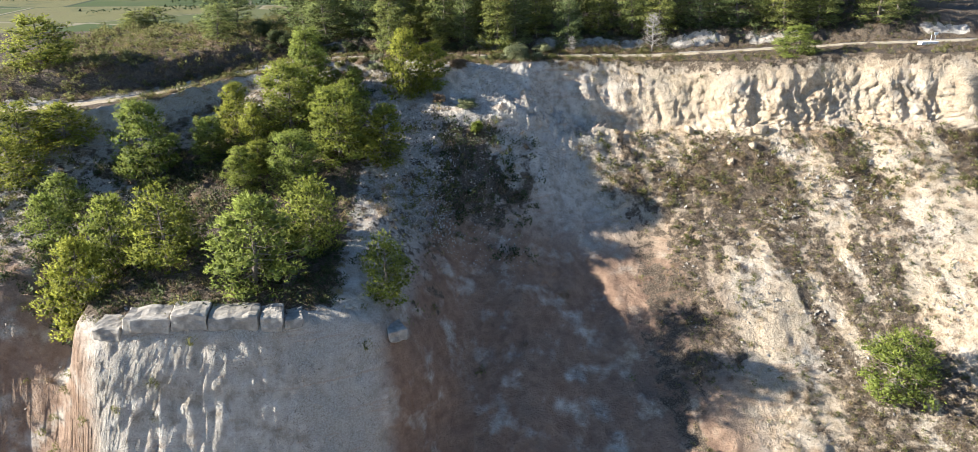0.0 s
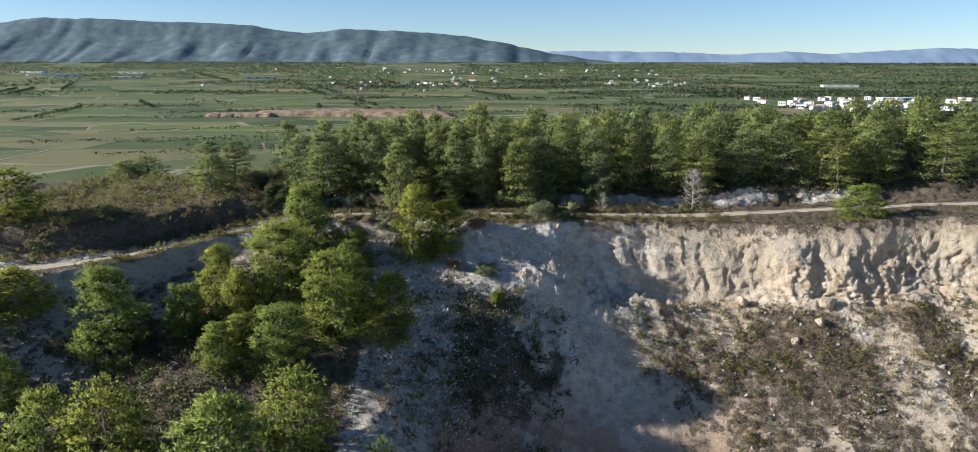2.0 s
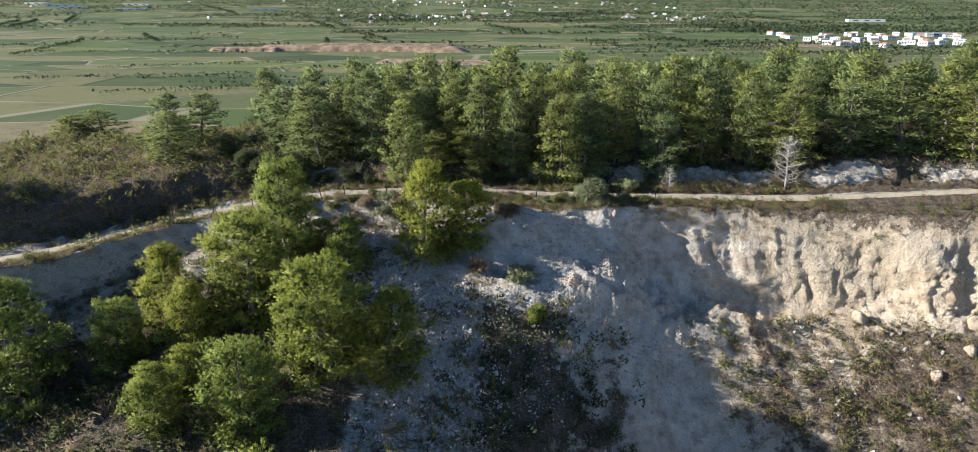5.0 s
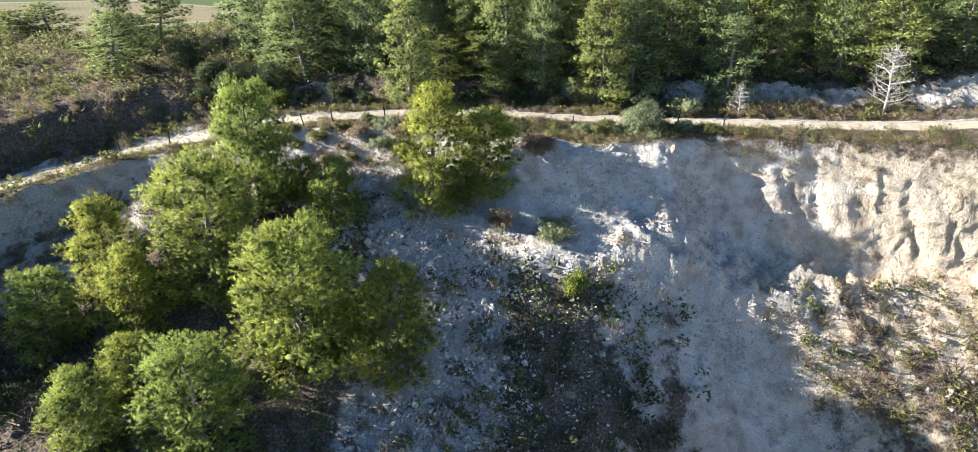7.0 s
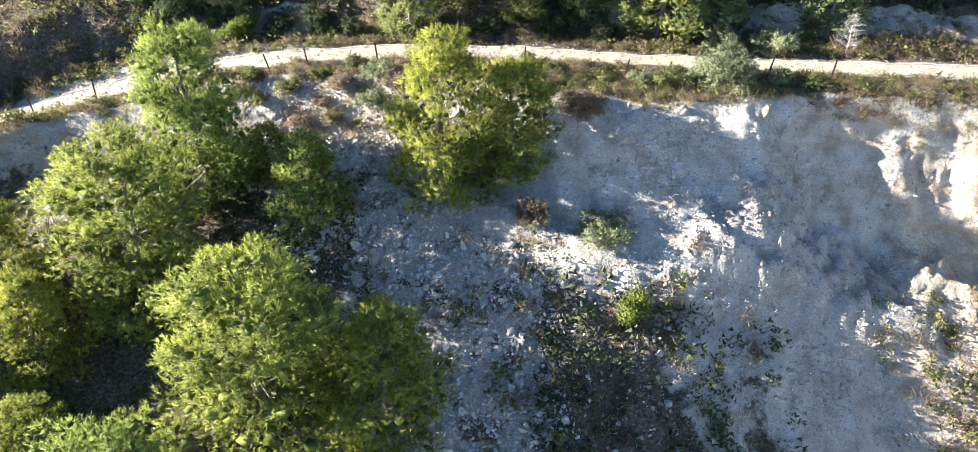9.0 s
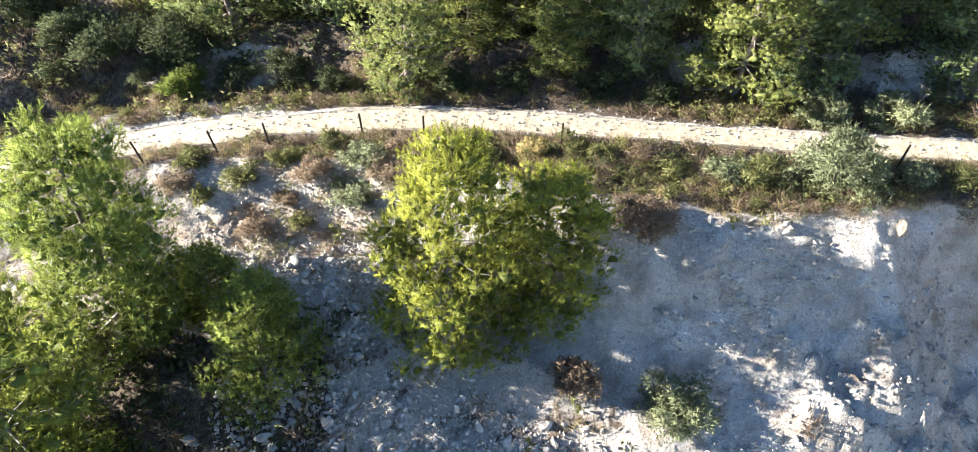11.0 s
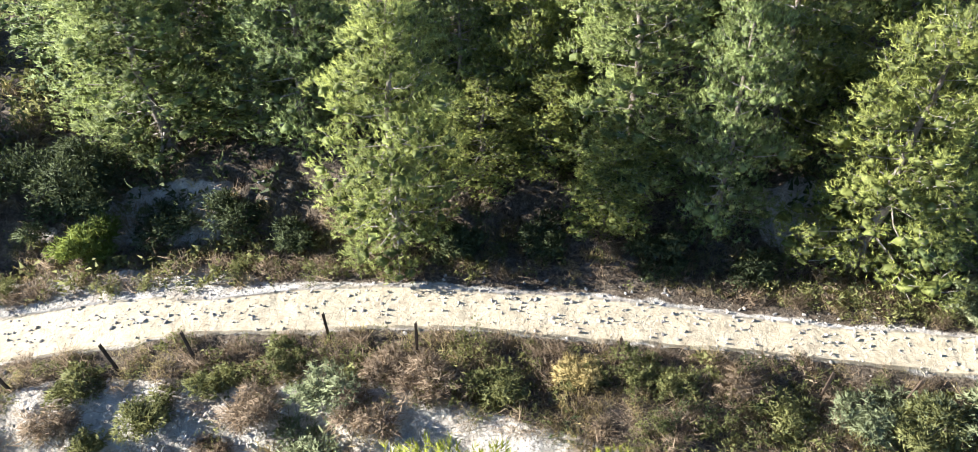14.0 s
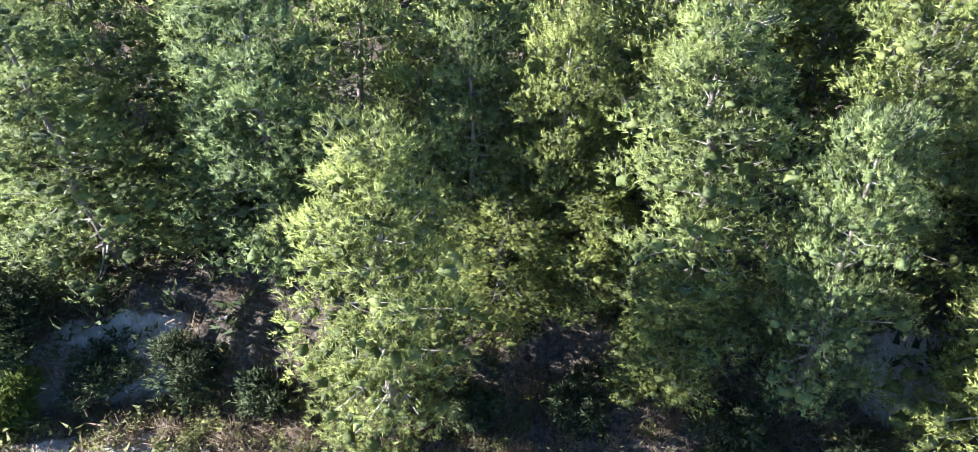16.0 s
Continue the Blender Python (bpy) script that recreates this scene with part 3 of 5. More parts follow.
def pine_meshes(seed, high, wide, bare, whorls, shoots, needles, length, width, thick=0.17, twigs=2, cone=0.0, leaf=None):
    """A pine of that height and crown radius: the meshes of its trunk, its branches and its crown of needle tufts.
    shoots: leafy shoots on a clump; needles: needles on a shoot; cone: 0 for a rounded crown, 1 for a pointed one."""
    rng = np.random.default_rng(seed)
    lean = rng.normal(0, 0.3, 2)
    hs = np.linspace(0, 1, 9)
    wob = np.cumsum(rng.normal(0, 0.07, (9, 2)), 0)
    spine = np.stack([lean[0] * hs ** 1.5 + wob[:, 0], lean[1] * hs ** 1.5 + wob[:, 1], hs * (high - 0.25) - 0.3], 1)
    rounded = [0.62, 0.86, 1.0, 0.95, 0.78, 0.56, 0.24]
    pointed = [0.80, 0.98, 1.0, 0.80, 0.55, 0.30, 0.10]
    outline = [r + (p - r) * cone for r, p in zip(rounded, pointed)]
    limbs, clumps = [], []
    for i in range(whorls):
        strong = rng.uniform(0.82, 1.12)
        for j in range(int(rng.integers(4, 6))):
            f = bare + (0.965 - bare) * (i + rng.uniform(0, 0.7)) / whorls
            g = (f - bare) / (1 - bare)
            base = np.array([np.interp(f, hs, spine[:, k]) for k in range(3)])
            a = i * 2.1 + j * 1.35 + rng.uniform(-0.35, 0.35)
            fat = float(np.interp(g, [0, 0.12, 0.3, 0.5, 0.7, 0.87, 1.0], outline)) * wide
            reach = fat * strong * rng.uniform(0.62, 1.04)
            up = -0.24 + 0.86 * g
            way = np.array([math.cos(a), math.sin(a), 0.0])
            across = np.array([-way[1], way[0], 0.0])
            tip = base + way * reach + np.array([0, 0, reach * up + rng.uniform(-0.1, 0.2)])
            mid = (base + tip) / 2 + np.array([0, 0, -0.10 * reach])
            limbs.append(tube([base, mid, tip], [0.05 * (1.15 - f), 0.03 * (1.15 - f), 0.010], 3))
            r0 = (0.21 + 0.105 * reach) * rng.uniform(0.85, 1.2)
            clumps.append((tip, r0, way))
            for u, chance, swing in ((0.86, 0.75, 0.24), (0.82, 0.75, -0.24), (0.62, 0.8, 0.22), (0.58, 0.8, -0.22), (0.36, 0.6, 0.0)):
                if reach < 0.6 and u < 0.8 or rng.random() > chance:
                    continue
                p = base * (1 - u) + tip * u + across * swing * reach * rng.uniform(0.7, 1.4) + np.array([0, 0, rng.uniform(-0.08, 0.16) - 0.05 * reach])
                clumps.append((p, r0 * rng.uniform(0.8, 1.1), way))
    for k in range(4):
        clumps.append((spine[-1] + np.array([0, 0, 0.12 - 0.28 * k]) + rng.normal(0, 0.07, 3), 0.16 + 0.07 * k, np.array([0, 0, 1.0])))
    mid = np.array([c[0] for c in clumps])
    size = np.array([c[1] for c in clumps])
    away = np.array([c[2] for c in clumps])
    mood = rng.uniform(0, 1, len(clumps))
    # the leafy shoots, standing out of the upper side of each clump
    share = size ** 1.7
    n = shoots * len(clumps)
    own = rng.choice(len(clumps), n, p=share / share.sum())
    ball = rng.normal(0, 1, (n, 3)) + np.array([0, 0, 0.55]) + 0.45 * away[own]
    ball /= np.linalg.norm(ball, axis=1)[:, None]
    at = mid[own] + ball * (size[own] * rng.uniform(0.55, 1.2, n))[:, None] * np.array([1.12, 1.12, 0.72])
    axis = 0.65 * ball + 0.3 * away[own] + np.array([0, 0, 0.6]) + rng.normal(0, 0.28, (n, 3))
    axis /= np.linalg.norm(axis, axis=1)[:, None]
    tone = 0.45 * mood[own] + 0.55 * rng.random(n)
    m = n * needles
    ax = np.repeat(axis, needles, 0)
    ring = rng.normal(0, 1, (m, 3))
    ring -= ax * np.einsum("ij,ij->i", ring, ax)[:, None]
    ring /= np.linalg.norm(ring, axis=1)[:, None] + 1e-9
    along = rng.random((m, 1))
    root = np.repeat(at, needles, 0) + ax * (along * 1.3 * length)
    way = ax * (0.55 + 0.5 * along) + ring * 0.75
    way /= np.linalg.norm(way, axis=1)[:, None]
    side = np.cross(way, rng.normal(0, 1, (m, 3)))
    side /= np.linalg.norm(side, axis=1)[:, None] + 1e-9
    l = length * rng.uniform(0.7, 1.25, (m, 1))
    w = width * rng.uniform(0.7, 1.3, (m, 1))
    v = np.stack([root - side * w, root + side * w, root + way * l], 1).reshape(-1, 3)
    t = np.arange(len(v)).reshape(-1, 3)
    soft = np.repeat(0.62 * ball + 0.18 * away[own], needles, 0) + 0.4 * way + rng.normal(0, 0.45, (m, 3)) + np.array([0, 0, 0.1])
    soft /= np.linalg.norm(soft, axis=1)[:, None]
    turned = np.einsum("ij,ij->i", np.cross(2 * side * w, side * w + way * l), soft) < 0
    t[turned] = t[turned][:, ::-1]
    soft = np.repeat(soft, 3, 0)
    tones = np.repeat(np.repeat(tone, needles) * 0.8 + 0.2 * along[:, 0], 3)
    # ragged dense hearts close the clumps; their dark tone paints the crown's inner shade
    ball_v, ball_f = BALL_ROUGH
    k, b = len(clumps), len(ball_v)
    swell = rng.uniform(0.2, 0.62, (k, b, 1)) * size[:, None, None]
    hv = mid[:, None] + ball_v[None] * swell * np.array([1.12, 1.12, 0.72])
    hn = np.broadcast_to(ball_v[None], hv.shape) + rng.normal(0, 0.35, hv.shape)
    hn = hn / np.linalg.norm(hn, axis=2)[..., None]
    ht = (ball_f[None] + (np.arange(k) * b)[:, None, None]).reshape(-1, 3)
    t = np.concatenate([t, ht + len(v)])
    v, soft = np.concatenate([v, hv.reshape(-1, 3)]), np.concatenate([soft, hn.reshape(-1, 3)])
    # hearts get only low tones, so shade between the needles is in the colour
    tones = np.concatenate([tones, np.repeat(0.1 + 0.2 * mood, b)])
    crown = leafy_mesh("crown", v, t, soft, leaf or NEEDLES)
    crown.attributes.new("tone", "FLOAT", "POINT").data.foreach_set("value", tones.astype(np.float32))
    # bare grey twigs that show between the needles
    for c in range(len(clumps)):
        for _ in range(twigs):
            d = rng.normal(0, 0.6, 3) + away[c] * 0.8 + np.array([0, 0, 0.7])
            d /= np.linalg.norm(d)
            p0 = mid[c] - d * size[c] * 0.5
            limbs.append(tube([p0, p0 + d * size[c] * 0.8 + rng.normal(0, 0.03, 3), p0 + d * size[c] * 1.5], [0.013, 0.009, 0.003], 3))
    trunk = mesh_from("trunk", *tube(spine, thick * (1 - hs) + 0.022, 8), BARK)
    return high, wide, trunk, mesh_from("branchwork", *join(limbs), TWIGS), crown


# close trees at the wood's edge, bushy ones of the slope, and coarser ones farther off
PINES_FINE = [pine_meshes(100 + i, 9.2, 2.4, 0.05 + 0.04 * (i % 2), 16, 17, 11, 0.13, 0.0115, cone=0.45, leaf=WOOD_NEEDLES) for i in range(4)]
PINES_ROUND = [pine_meshes(150 + i, 6.6, 2.8, 0.04, 13, 21, 11, 0.15, 0.0135, cone=(0.4, 0.85, 0.2, 0.7)[i]) for i in range(4)]
PINES = [pine_meshes(200 + i, 10.0, 2.5, 0.07, 13, 9, 7, 0.18, 0.025, twigs=1, cone=0.3 + 0.15 * (i % 3), leaf=WOOD_NEEDLES) for i in range(4)]
PINES_LOW = [pine_meshes(250 + i, 6.5, 3.2, 0.03, 11, 10, 6, 0.21, 0.032, twigs=1, cone=0.85 - 0.25 * i) for i in range(3)]
PINES_BACK = [pine_meshes(300 + i, 9.2, 2.9, 0.2, 8, 4, 4, 0.38, 0.085, twigs=0, cone=0.3, leaf=WOOD_NEEDLES) for i in range(3)]


def grounded(x, y):
    return float(surface(np.array([x]), np.array([y]))[0])


def pine(kind, x, y, h, r, turn, label, group):
    high, wide, trunk, branches, crown = kind
    top = new("pine_tree")
    top.empty_display_size = 0.5
    top.matrix_world = Matrix.Translation((x, y, grounded(x, y))) @ pose(0, 0, 0, 0, 0, turn) @ Matrix.Diagonal((r / wide, r / wide, h / high, 1))
    for name, me in (("trunk", trunk), ("branchwork", branches), ("crown", crown)):
        ob = new(name, me)
        ob.parent = top
    return tagged(top, label, "tree", group)


# slope trees: x, y, height, crown radius
SLOPE = [(-23.2, 99.8, 8.9, 2.9), (-31.0, 93.8, 6.6, 2.2), (-24.8, 94.2, 8.5, 3.5), (-28.6, 90.6, 6.0, 1.9), (-17.9, 88.9, 8.9, 3.9), (-12.9, 89.3, 6.9, 2.7),
         (-22.0, 83.7, 7.0, 2.8), (-27.7, 83.0, 4.8, 2.0), (-27, 86.6, 3.8, 1.8), (-11.5, 100.4, 8.4, 2.6), (-7.6, 101.6, 6.0, 2.2), (-17.7, 98.2, 5.0, 1.8), (-33.8, 90.4, 5.4, 2.4),
         (-40.3, 87, 9.4, 3.6), (-20.3, 100.8, 2.8, 1.3)]
LOWER = [(-22.6, 66.8, 9.4, 4.6), (-18.2, 73.3, 7.3, 3.2), (-10.2, 68.3, 6.6, 2.4), (-39.3, 66.0, 9.4, 3.4), (-37.6, 70.4, 7.8, 2.9), (-31.6, 69.0, 7.6, 3.5), (-44.8, 73, 6.2, 2.5),
         (-59.6, 104, 6.5, 4.6), (-55, 88, 5.6, 3.4), (-50.5, 89, 5.6, 3.6), (-53.6, 83, 5.6, 3.4), (41.6, 67.5, 7.4, 3.6), (-46, 79, 5.0, 2.6)]
EDGE = [(-14.3, 112.8, 9.7, 2.4), (1.0, 113.0, 9.8, 2.5), (3.9, 113.4, 9.4, 2.5), (11.1, 112.8, 7.2, 2.1), (24.6, 114.5, 7.6, 2.7), (-12.6, 117.8, 8.2, 1.6), (-10.2, 118, 8.8, 1.7), (-0.9, 118, 10.2, 2.3), (-6.6, 115.7, 9.4, 2.6),
        (-3.5, 114.0, 9.2, 1.6), (-7.4, 113.9, 4.2, 1.5), (-11.8, 116.4, 4.2, 1.8), (-9.4, 116.5, 4.0, 1.7), (-20.5, 118.4, 4.5, 2.0),
        (11.3, 116, 8.6, 2.0), (20.9, 116, 9.2, 2.1), (30.7, 116, 7.4, 3.0), (36.3, 117, 9.2, 3.4), (-18.4, 117.2, 9.6, 2.3), (6.8, 115.4, 8.4, 2.1), (16.0, 116.5, 8.2, 2.0),
        (-24.2, 117.6, 8.8, 2.7), (-28.5, 121, 8.0, 2.6), (-39.6, 115, 5.6, 2.6), (42.5, 114.5, 7.6, 3.0), (48, 116.5, 8.2, 3.2), (56, 114, 7.6, 3.2)]
MIDDLE = [(-31.1, 124, 9.2, 2.3), (-25.5, 122, 10, 2.5), (-20.7, 123, 10.8, 2.4), (-12.9, 121, 11.2, 2.5), (-10.1, 124, 10.6, 2.2), (-4.2, 126, 11.4, 3.1), (7.5, 121, 10.2, 2.4), (13.6, 121, 11.2, 2.7),
          (18.5, 122, 11.4, 2.5), (21.5, 120, 9.6, 2.2), (28.1, 121, 9.6, 2.6), (35.1, 124, 10, 3.6), (-42.5, 122, 6.9, 2.6), (-39.4, 124.5, 6.2, 2.6), (-56, 134, 4.6, 3.1), (-59.5, 132, 3.6, 3.0),
          (3.2, 119.5, 10.4, 2.4), (-16.4, 120, 9.6, 2.3), (25.5, 118, 9.4, 2.3), (43, 121, 9.6, 3.2), (51, 122, 9.4, 3.2), (61, 119, 8.6, 3.2), (-7.0, 120.5, 10, 2.2), (-14.6, 119.0, 7.5, 1.9), (-20.8, 120.6, 8.2, 2.1), (-26.5, 119.6, 7.0, 2.2), (0.8, 121.6, 9.4, 2.3), (-9.0, 122.5, 9.6, 2.2)]
pick = random.Random(7)
for i, (x, y, h, r) in enumerate(SLOPE):
    pine(PINES_ROUND[i % 4], x, y, h, r * 1.1, pick.uniform(0, 360), "bright green bushy pine growing on the rubble slope", "pines on the slope")
for i, (x, y, h, r) in enumerate(LOWER):
    pine(PINES_LOW[i % 3], x, y, h, r * 1.1, pick.uniform(0, 360), "rounded light green pine on the quarry terrace", "pines on the terrace")
for i, (x, y, h, r) in enumerate(EDGE):
    pine((PINES_FINE if -26 < x < 6 and y < 118.2 else PINES)[(i + 1) % 4], x, y, h, r * 1.08, pick.uniform(0, 360), "tall green pine at the forest edge above the path", "pines at the forest edge")
for i, (x, y, h, r) in enumerate(MIDDLE):
    pine(PINES[(i + 2) % 4], x, y, h, r * 1.0, pick.uniform(0, 360), "dense green pine standing inside the wood", "pines in the wood")
for i in range(58):
    x, y = -24 + 100 * ((i * 0.618034) % 1.0), 125 + 20 * ((i * 0.7548) % 1.0)
    pine(PINES_BACK[i % 3], x, y, pick.uniform(7.0, 8.8), pick.uniform(2.4, 3.3), pick.uniform(0, 360), "dark green pine deep in the wood", "pines in the wood")



# ---- shrubs, brush and grass ----
def shrub_arrays(seed, tufts, count, length, width, flat=0.8, lobes=9):
    """A rounded bush about 1 m wide and 0.8 m high, in arrays."""
    rng = np.random.default_rng(seed)
    lumps = rng.uniform(-0.38, 0.38, (lobes, 3)) * np.array([1, 1, 0.75]) + np.array([0, 0, 0.34 * flat])
    girth = rng.uniform(0.10, 0.27, lobes)
    own = rng.choice(lobes, tufts, p=girth / girth.sum())
    ball = rng.normal(0, 1, (tufts, 3))
    ball[:, 2] = np.abs(ball[:, 2]) * 0.9 - 0.15
    ball /= np.linalg.norm(ball, axis=1)[:, None]
    cen = lumps[own] + ball * (girth[own] * rng.uniform(0.4, 1.25, tufts))[:, None] * np.array([1, 1, 1.15 * flat])
    cen[:, 2] = np.maximum(cen[:, 2], 0.01)
    return blades(rng, cen, ball, count, length, width, 0.6)


def brush_arrays(seed, stems, length, width, open_=0.7):
    """Dry stems fanning out of the ground."""
    rng = np.random.default_rng(seed)
    cen = rng.normal(0, 0.13, (stems, 3)) * np.array([1, 1, 0])
    way = rng.normal(0, open_, (stems, 3))
    way[:, 2] = np.abs(way[:, 2]) * 0.5 + 0.55
    way /= np.linalg.norm(way, axis=1)[:, None]
    v, t, n = blades(rng, cen, way, 2, length, width, 0.25)
    tips = cen + way * length * 0.7
    v2, t2, n2 = blades(rng, tips, way, 2, length * 0.45, width * 0.9, 0.7)
    return np.concatenate([v, v2]), np.concatenate([t, t2 + len(v)]), np.concatenate([n, n2])


def spread(arrays, spots, rng):
    """Many copies in one set of arrays; spots: rows of x, y, z, size."""
    v, t, n = arrays
    k = len(spots)
    a = rng.uniform(0, 2 * np.pi, k)
    c, s = np.cos(a)[:, None], np.sin(a)[:, None]
    tall = rng.uniform(0.75, 1.2, (k, 1))
    x = (v[None, :, 0] * c - v[None, :, 1] * s) * spots[:, 3:4] + spots[:, 0:1]
    y = (v[None, :, 0] * s + v[None, :, 1] * c) * spots[:, 3:4] + spots[:, 1:2]
    z = v[None, :, 2] * spots[:, 3:4] * tall + spots[:, 2:3]
    nx = n[None, :, 0] * c - n[None, :, 1] * s
    ny = n[None, :, 0] * s + n[None, :, 1] * c
    nz = np.broadcast_to(n[None, :, 2], nx.shape)
    faces = (t[None] + (np.arange(k) * len(v))[:, None, None]).reshape(-1, 3)
    return np.stack([x, y, z], -1).reshape(-1, 3), faces, np.stack([nx, ny, nz], -1).reshape(-1, 3)


def scrub_density(x, y):
    """How thickly low plants grow, 0 to 1."""
    d, back, half = crest(x) - y, y - track(x), track_half(x)
    patch = fade(-0.15, 0.35, fbm(x * 0.22, y * 0.22, octaves=3, seed=61))
    verge = fade(1.0, 0.0, d) * fade(-half - 0.15, -half - 0.5, back) * (0.75 + 0.25 * patch)
    behind = fade(half + 0.2, half + 0.6, back) * (1 - 0.55 * fade(3.4, 4.4, back) * fade(-26, -22, x)) * (1 - 0.5 * fade(6, 8, back) * fade(-26, -22, x))
    behind = behind * (1 - 0.7 * fade(-12, -9, x) * fade(-2, -5, x) * fade(4.5, 3.4, back)) * fade(150, 135, y)
    left = fade(-24, -28, x) * fade(2.5, 5, d) * fade(60, 40, d) * (0.3 + 0.6 * patch)
    spur = fade(-24, -20, x) * fade(-4, -8, x) * fade(0.5, 3, d) * (0.16 + 0.7 * patch * fade(-0.1, 0.3, fbm(x * 0.3, y * 0.3, seed=66)))
    mound = fade(-15, -11, x) * fade(-2, -5, x) * fade(15, 17, d) * fade(27, 23, d) * 0.9
    hollow = fade(-9.5, -7.5, x) * fade(5, 2, x) * fade(6.0, 7.5, d) * fade(19, 14, d) * (0.3 + 0.4 * patch)
    right = fade(19, 24, x) * fade(cliff_run(x) - 0.4, cliff_run(x) + 0.6, d) * (0.10 + 0.9 * patch)
    foot = fade(11, 14, x) * fade(cliff_run(x) - 0.2, cliff_run(x) + 0.8, d) * fade(14, 10, d) * fade(12.5, 15, x) * 0.95
    gully = 0.05 * fade(6, 10, d) * patch
    return np.clip(np.maximum.reduce([verge, behind, left, spur, mound, hollow, right, foot, gully]), 0, 1)


rng = np.random.default_rng(11)
GREEN_KINDS = [shrub_arrays(400 + i, 25, 4, 0.18, 0.044) for i in range(3)]
DRY_KINDS = [brush_arrays(410 + i, 17, 0.55, 0.024) for i in range(3)]
GRASS_KINDS = [brush_arrays(420 + i, 12, 0.42, 0.012, 0.45) for i in range(2)]
cand = np.stack([rng.uniform(-63, 66, 60000), rng.uniform(56, 140, 60000)], 1)
dens = scrub_density(cand[:, 0], cand[:, 1])
close = fade(101, 104, cand[:, 1]) * fade(119, 115, cand[:, 1])
edge_d, edge_b = crest(cand[:, 0]) - cand[:, 1], cand[:, 1] - track(cand[:, 0])
brake = fade(0.6, -0.2, edge_d) * fade(4.2, 3.4, edge_b) * fade(-45, -34, cand[:, 0]) * fade(30, 14, cand[:, 0])
brake = brake + 0.45 * fade(-9.5, -7, cand[:, 0]) * fade(24, 20, cand[:, 0]) * fade(5.5, 7, edge_d) * fade(20, 15, edge_d) * (dens > 0.3)
cand = cand[rng.random(len(cand)) < dens * (0.08 + 0.14 * fade(20, 26, cand[:, 0]) + 0.2 * close + 0.45 * brake)]
near = fade(101, 104, cand[:, 1]) * fade(119, 115, cand[:, 1])
lofty = fade(-25, -31, cand[:, 0]) * fade(crest(cand[:, 0]) + 5, crest(cand[:, 0]) + 7, cand[:, 1])
size = rng.uniform(0.45, 1.05, len(cand)) * (1.35 - 0.5 * near) * (1 + 0.25 * lofty) * (1 - 0.3 * fade(20, 26, cand[:, 0]))
spots = np.stack([cand[:, 0], cand[:, 1], surface(cand[:, 0], cand[:, 1]) - 0.04, size], 1)
# dry brush rules on the sunny slope and along the path, leafy bushes elsewhere
dryness = np.clip(0.46 + 0.4 * fbm(cand[:, 0] * 0.15, cand[:, 1] * 0.15, octaves=2, seed=71) + 0.2 * fade(18, 26, cand[:, 0]) + 0.25 * near - 0.4 * fade(-10, -6, cand[:, 0]) * fade(6, 3, cand[:, 0]) * fade(97.5, 96, cand[:, 1]) + 0.1 * lofty - 0.3 * fade(-25, -30, cand[:, 0]), 0.08, 0.9)
roll = rng.random(len(cand))
sort = np.where(roll < dryness * 0.75, 1, np.where(roll < dryness * 0.75 + 0.18, 2, 0))
single = np.zeros(len(cand), bool)
ranked = np.flatnonzero((cand[:, 0] > -31) & (cand[:, 0] < 15) & (near > 0.5) & (size > 0.55))
single[rng.permutation(ranked)[:285]] = True

OLIVE_LABELS = {0: ("shrub", "low olive-green leafy shrub beside the dirt path", LEAVES), 1: ("dry_bush", "dry brown twiggy bush beside the dirt path", DRY), 2: ("grass_tuft", "straw-coloured grass tuft beside the dirt path", STRAW)}
FINE = {0: [leafy_mesh("shrub", *shrub_arrays(430 + i, 200, 5, 0.085, 0.0135), LEAVES) for i in range(4)], 1: [leafy_mesh("dry_bush", *brush_arrays(440 + i, 75, 0.55, 0.010), DRY) for i in range(3)], 2: [leafy_mesh("grass_tuft", *brush_arrays(450 + i, 36, 0.45, 0.008, 0.45), STRAW) for i in range(2)]}
for i in np.flatnonzero(single):
    name, label, _ = OLIVE_LABELS[int(sort[i])]
    ob = new(name, FINE[int(sort[i])][i % len(FINE[int(sort[i])])])
    ob.matrix_world = Matrix.Translation(spots[i, :3]) @ pose(0, 0, 0, 0, 0, float(rng.uniform(0, 360))) @ Matrix.Diagonal((*([float(spots[i, 3])] * 3), 1))
    tagged(ob, label, "plant", "low plants by the path")
for kind, arrays, material, name, label in ((0, GREEN_KINDS, LEAVES, "scrub", "low olive-green scrub over the slopes"), (1, DRY_KINDS, DRY, "dry_scrub", "dry brown scrub over the slopes"), (2, GRASS_KINDS, STRAW, "dry_grass", "dry straw-coloured grass over the slopes")):
    mine = np.flatnonzero((sort == kind) & ~single)
    sets = [spread(a, spots[mine[k::len(arrays)]], rng) for k, a in enumerate(arrays)]
    at, vs, ts, ns = 0, [], [], []
    for v, t, n in sets:
        vs.append(v), ts.append(t + at), ns.append(n)
        at += len(v)
    tagged(new(name, leafy_mesh(name, np.concatenate(vs), np.concatenate(ts), np.concatenate(ns), material)), label, "scrub", kind="stuff")


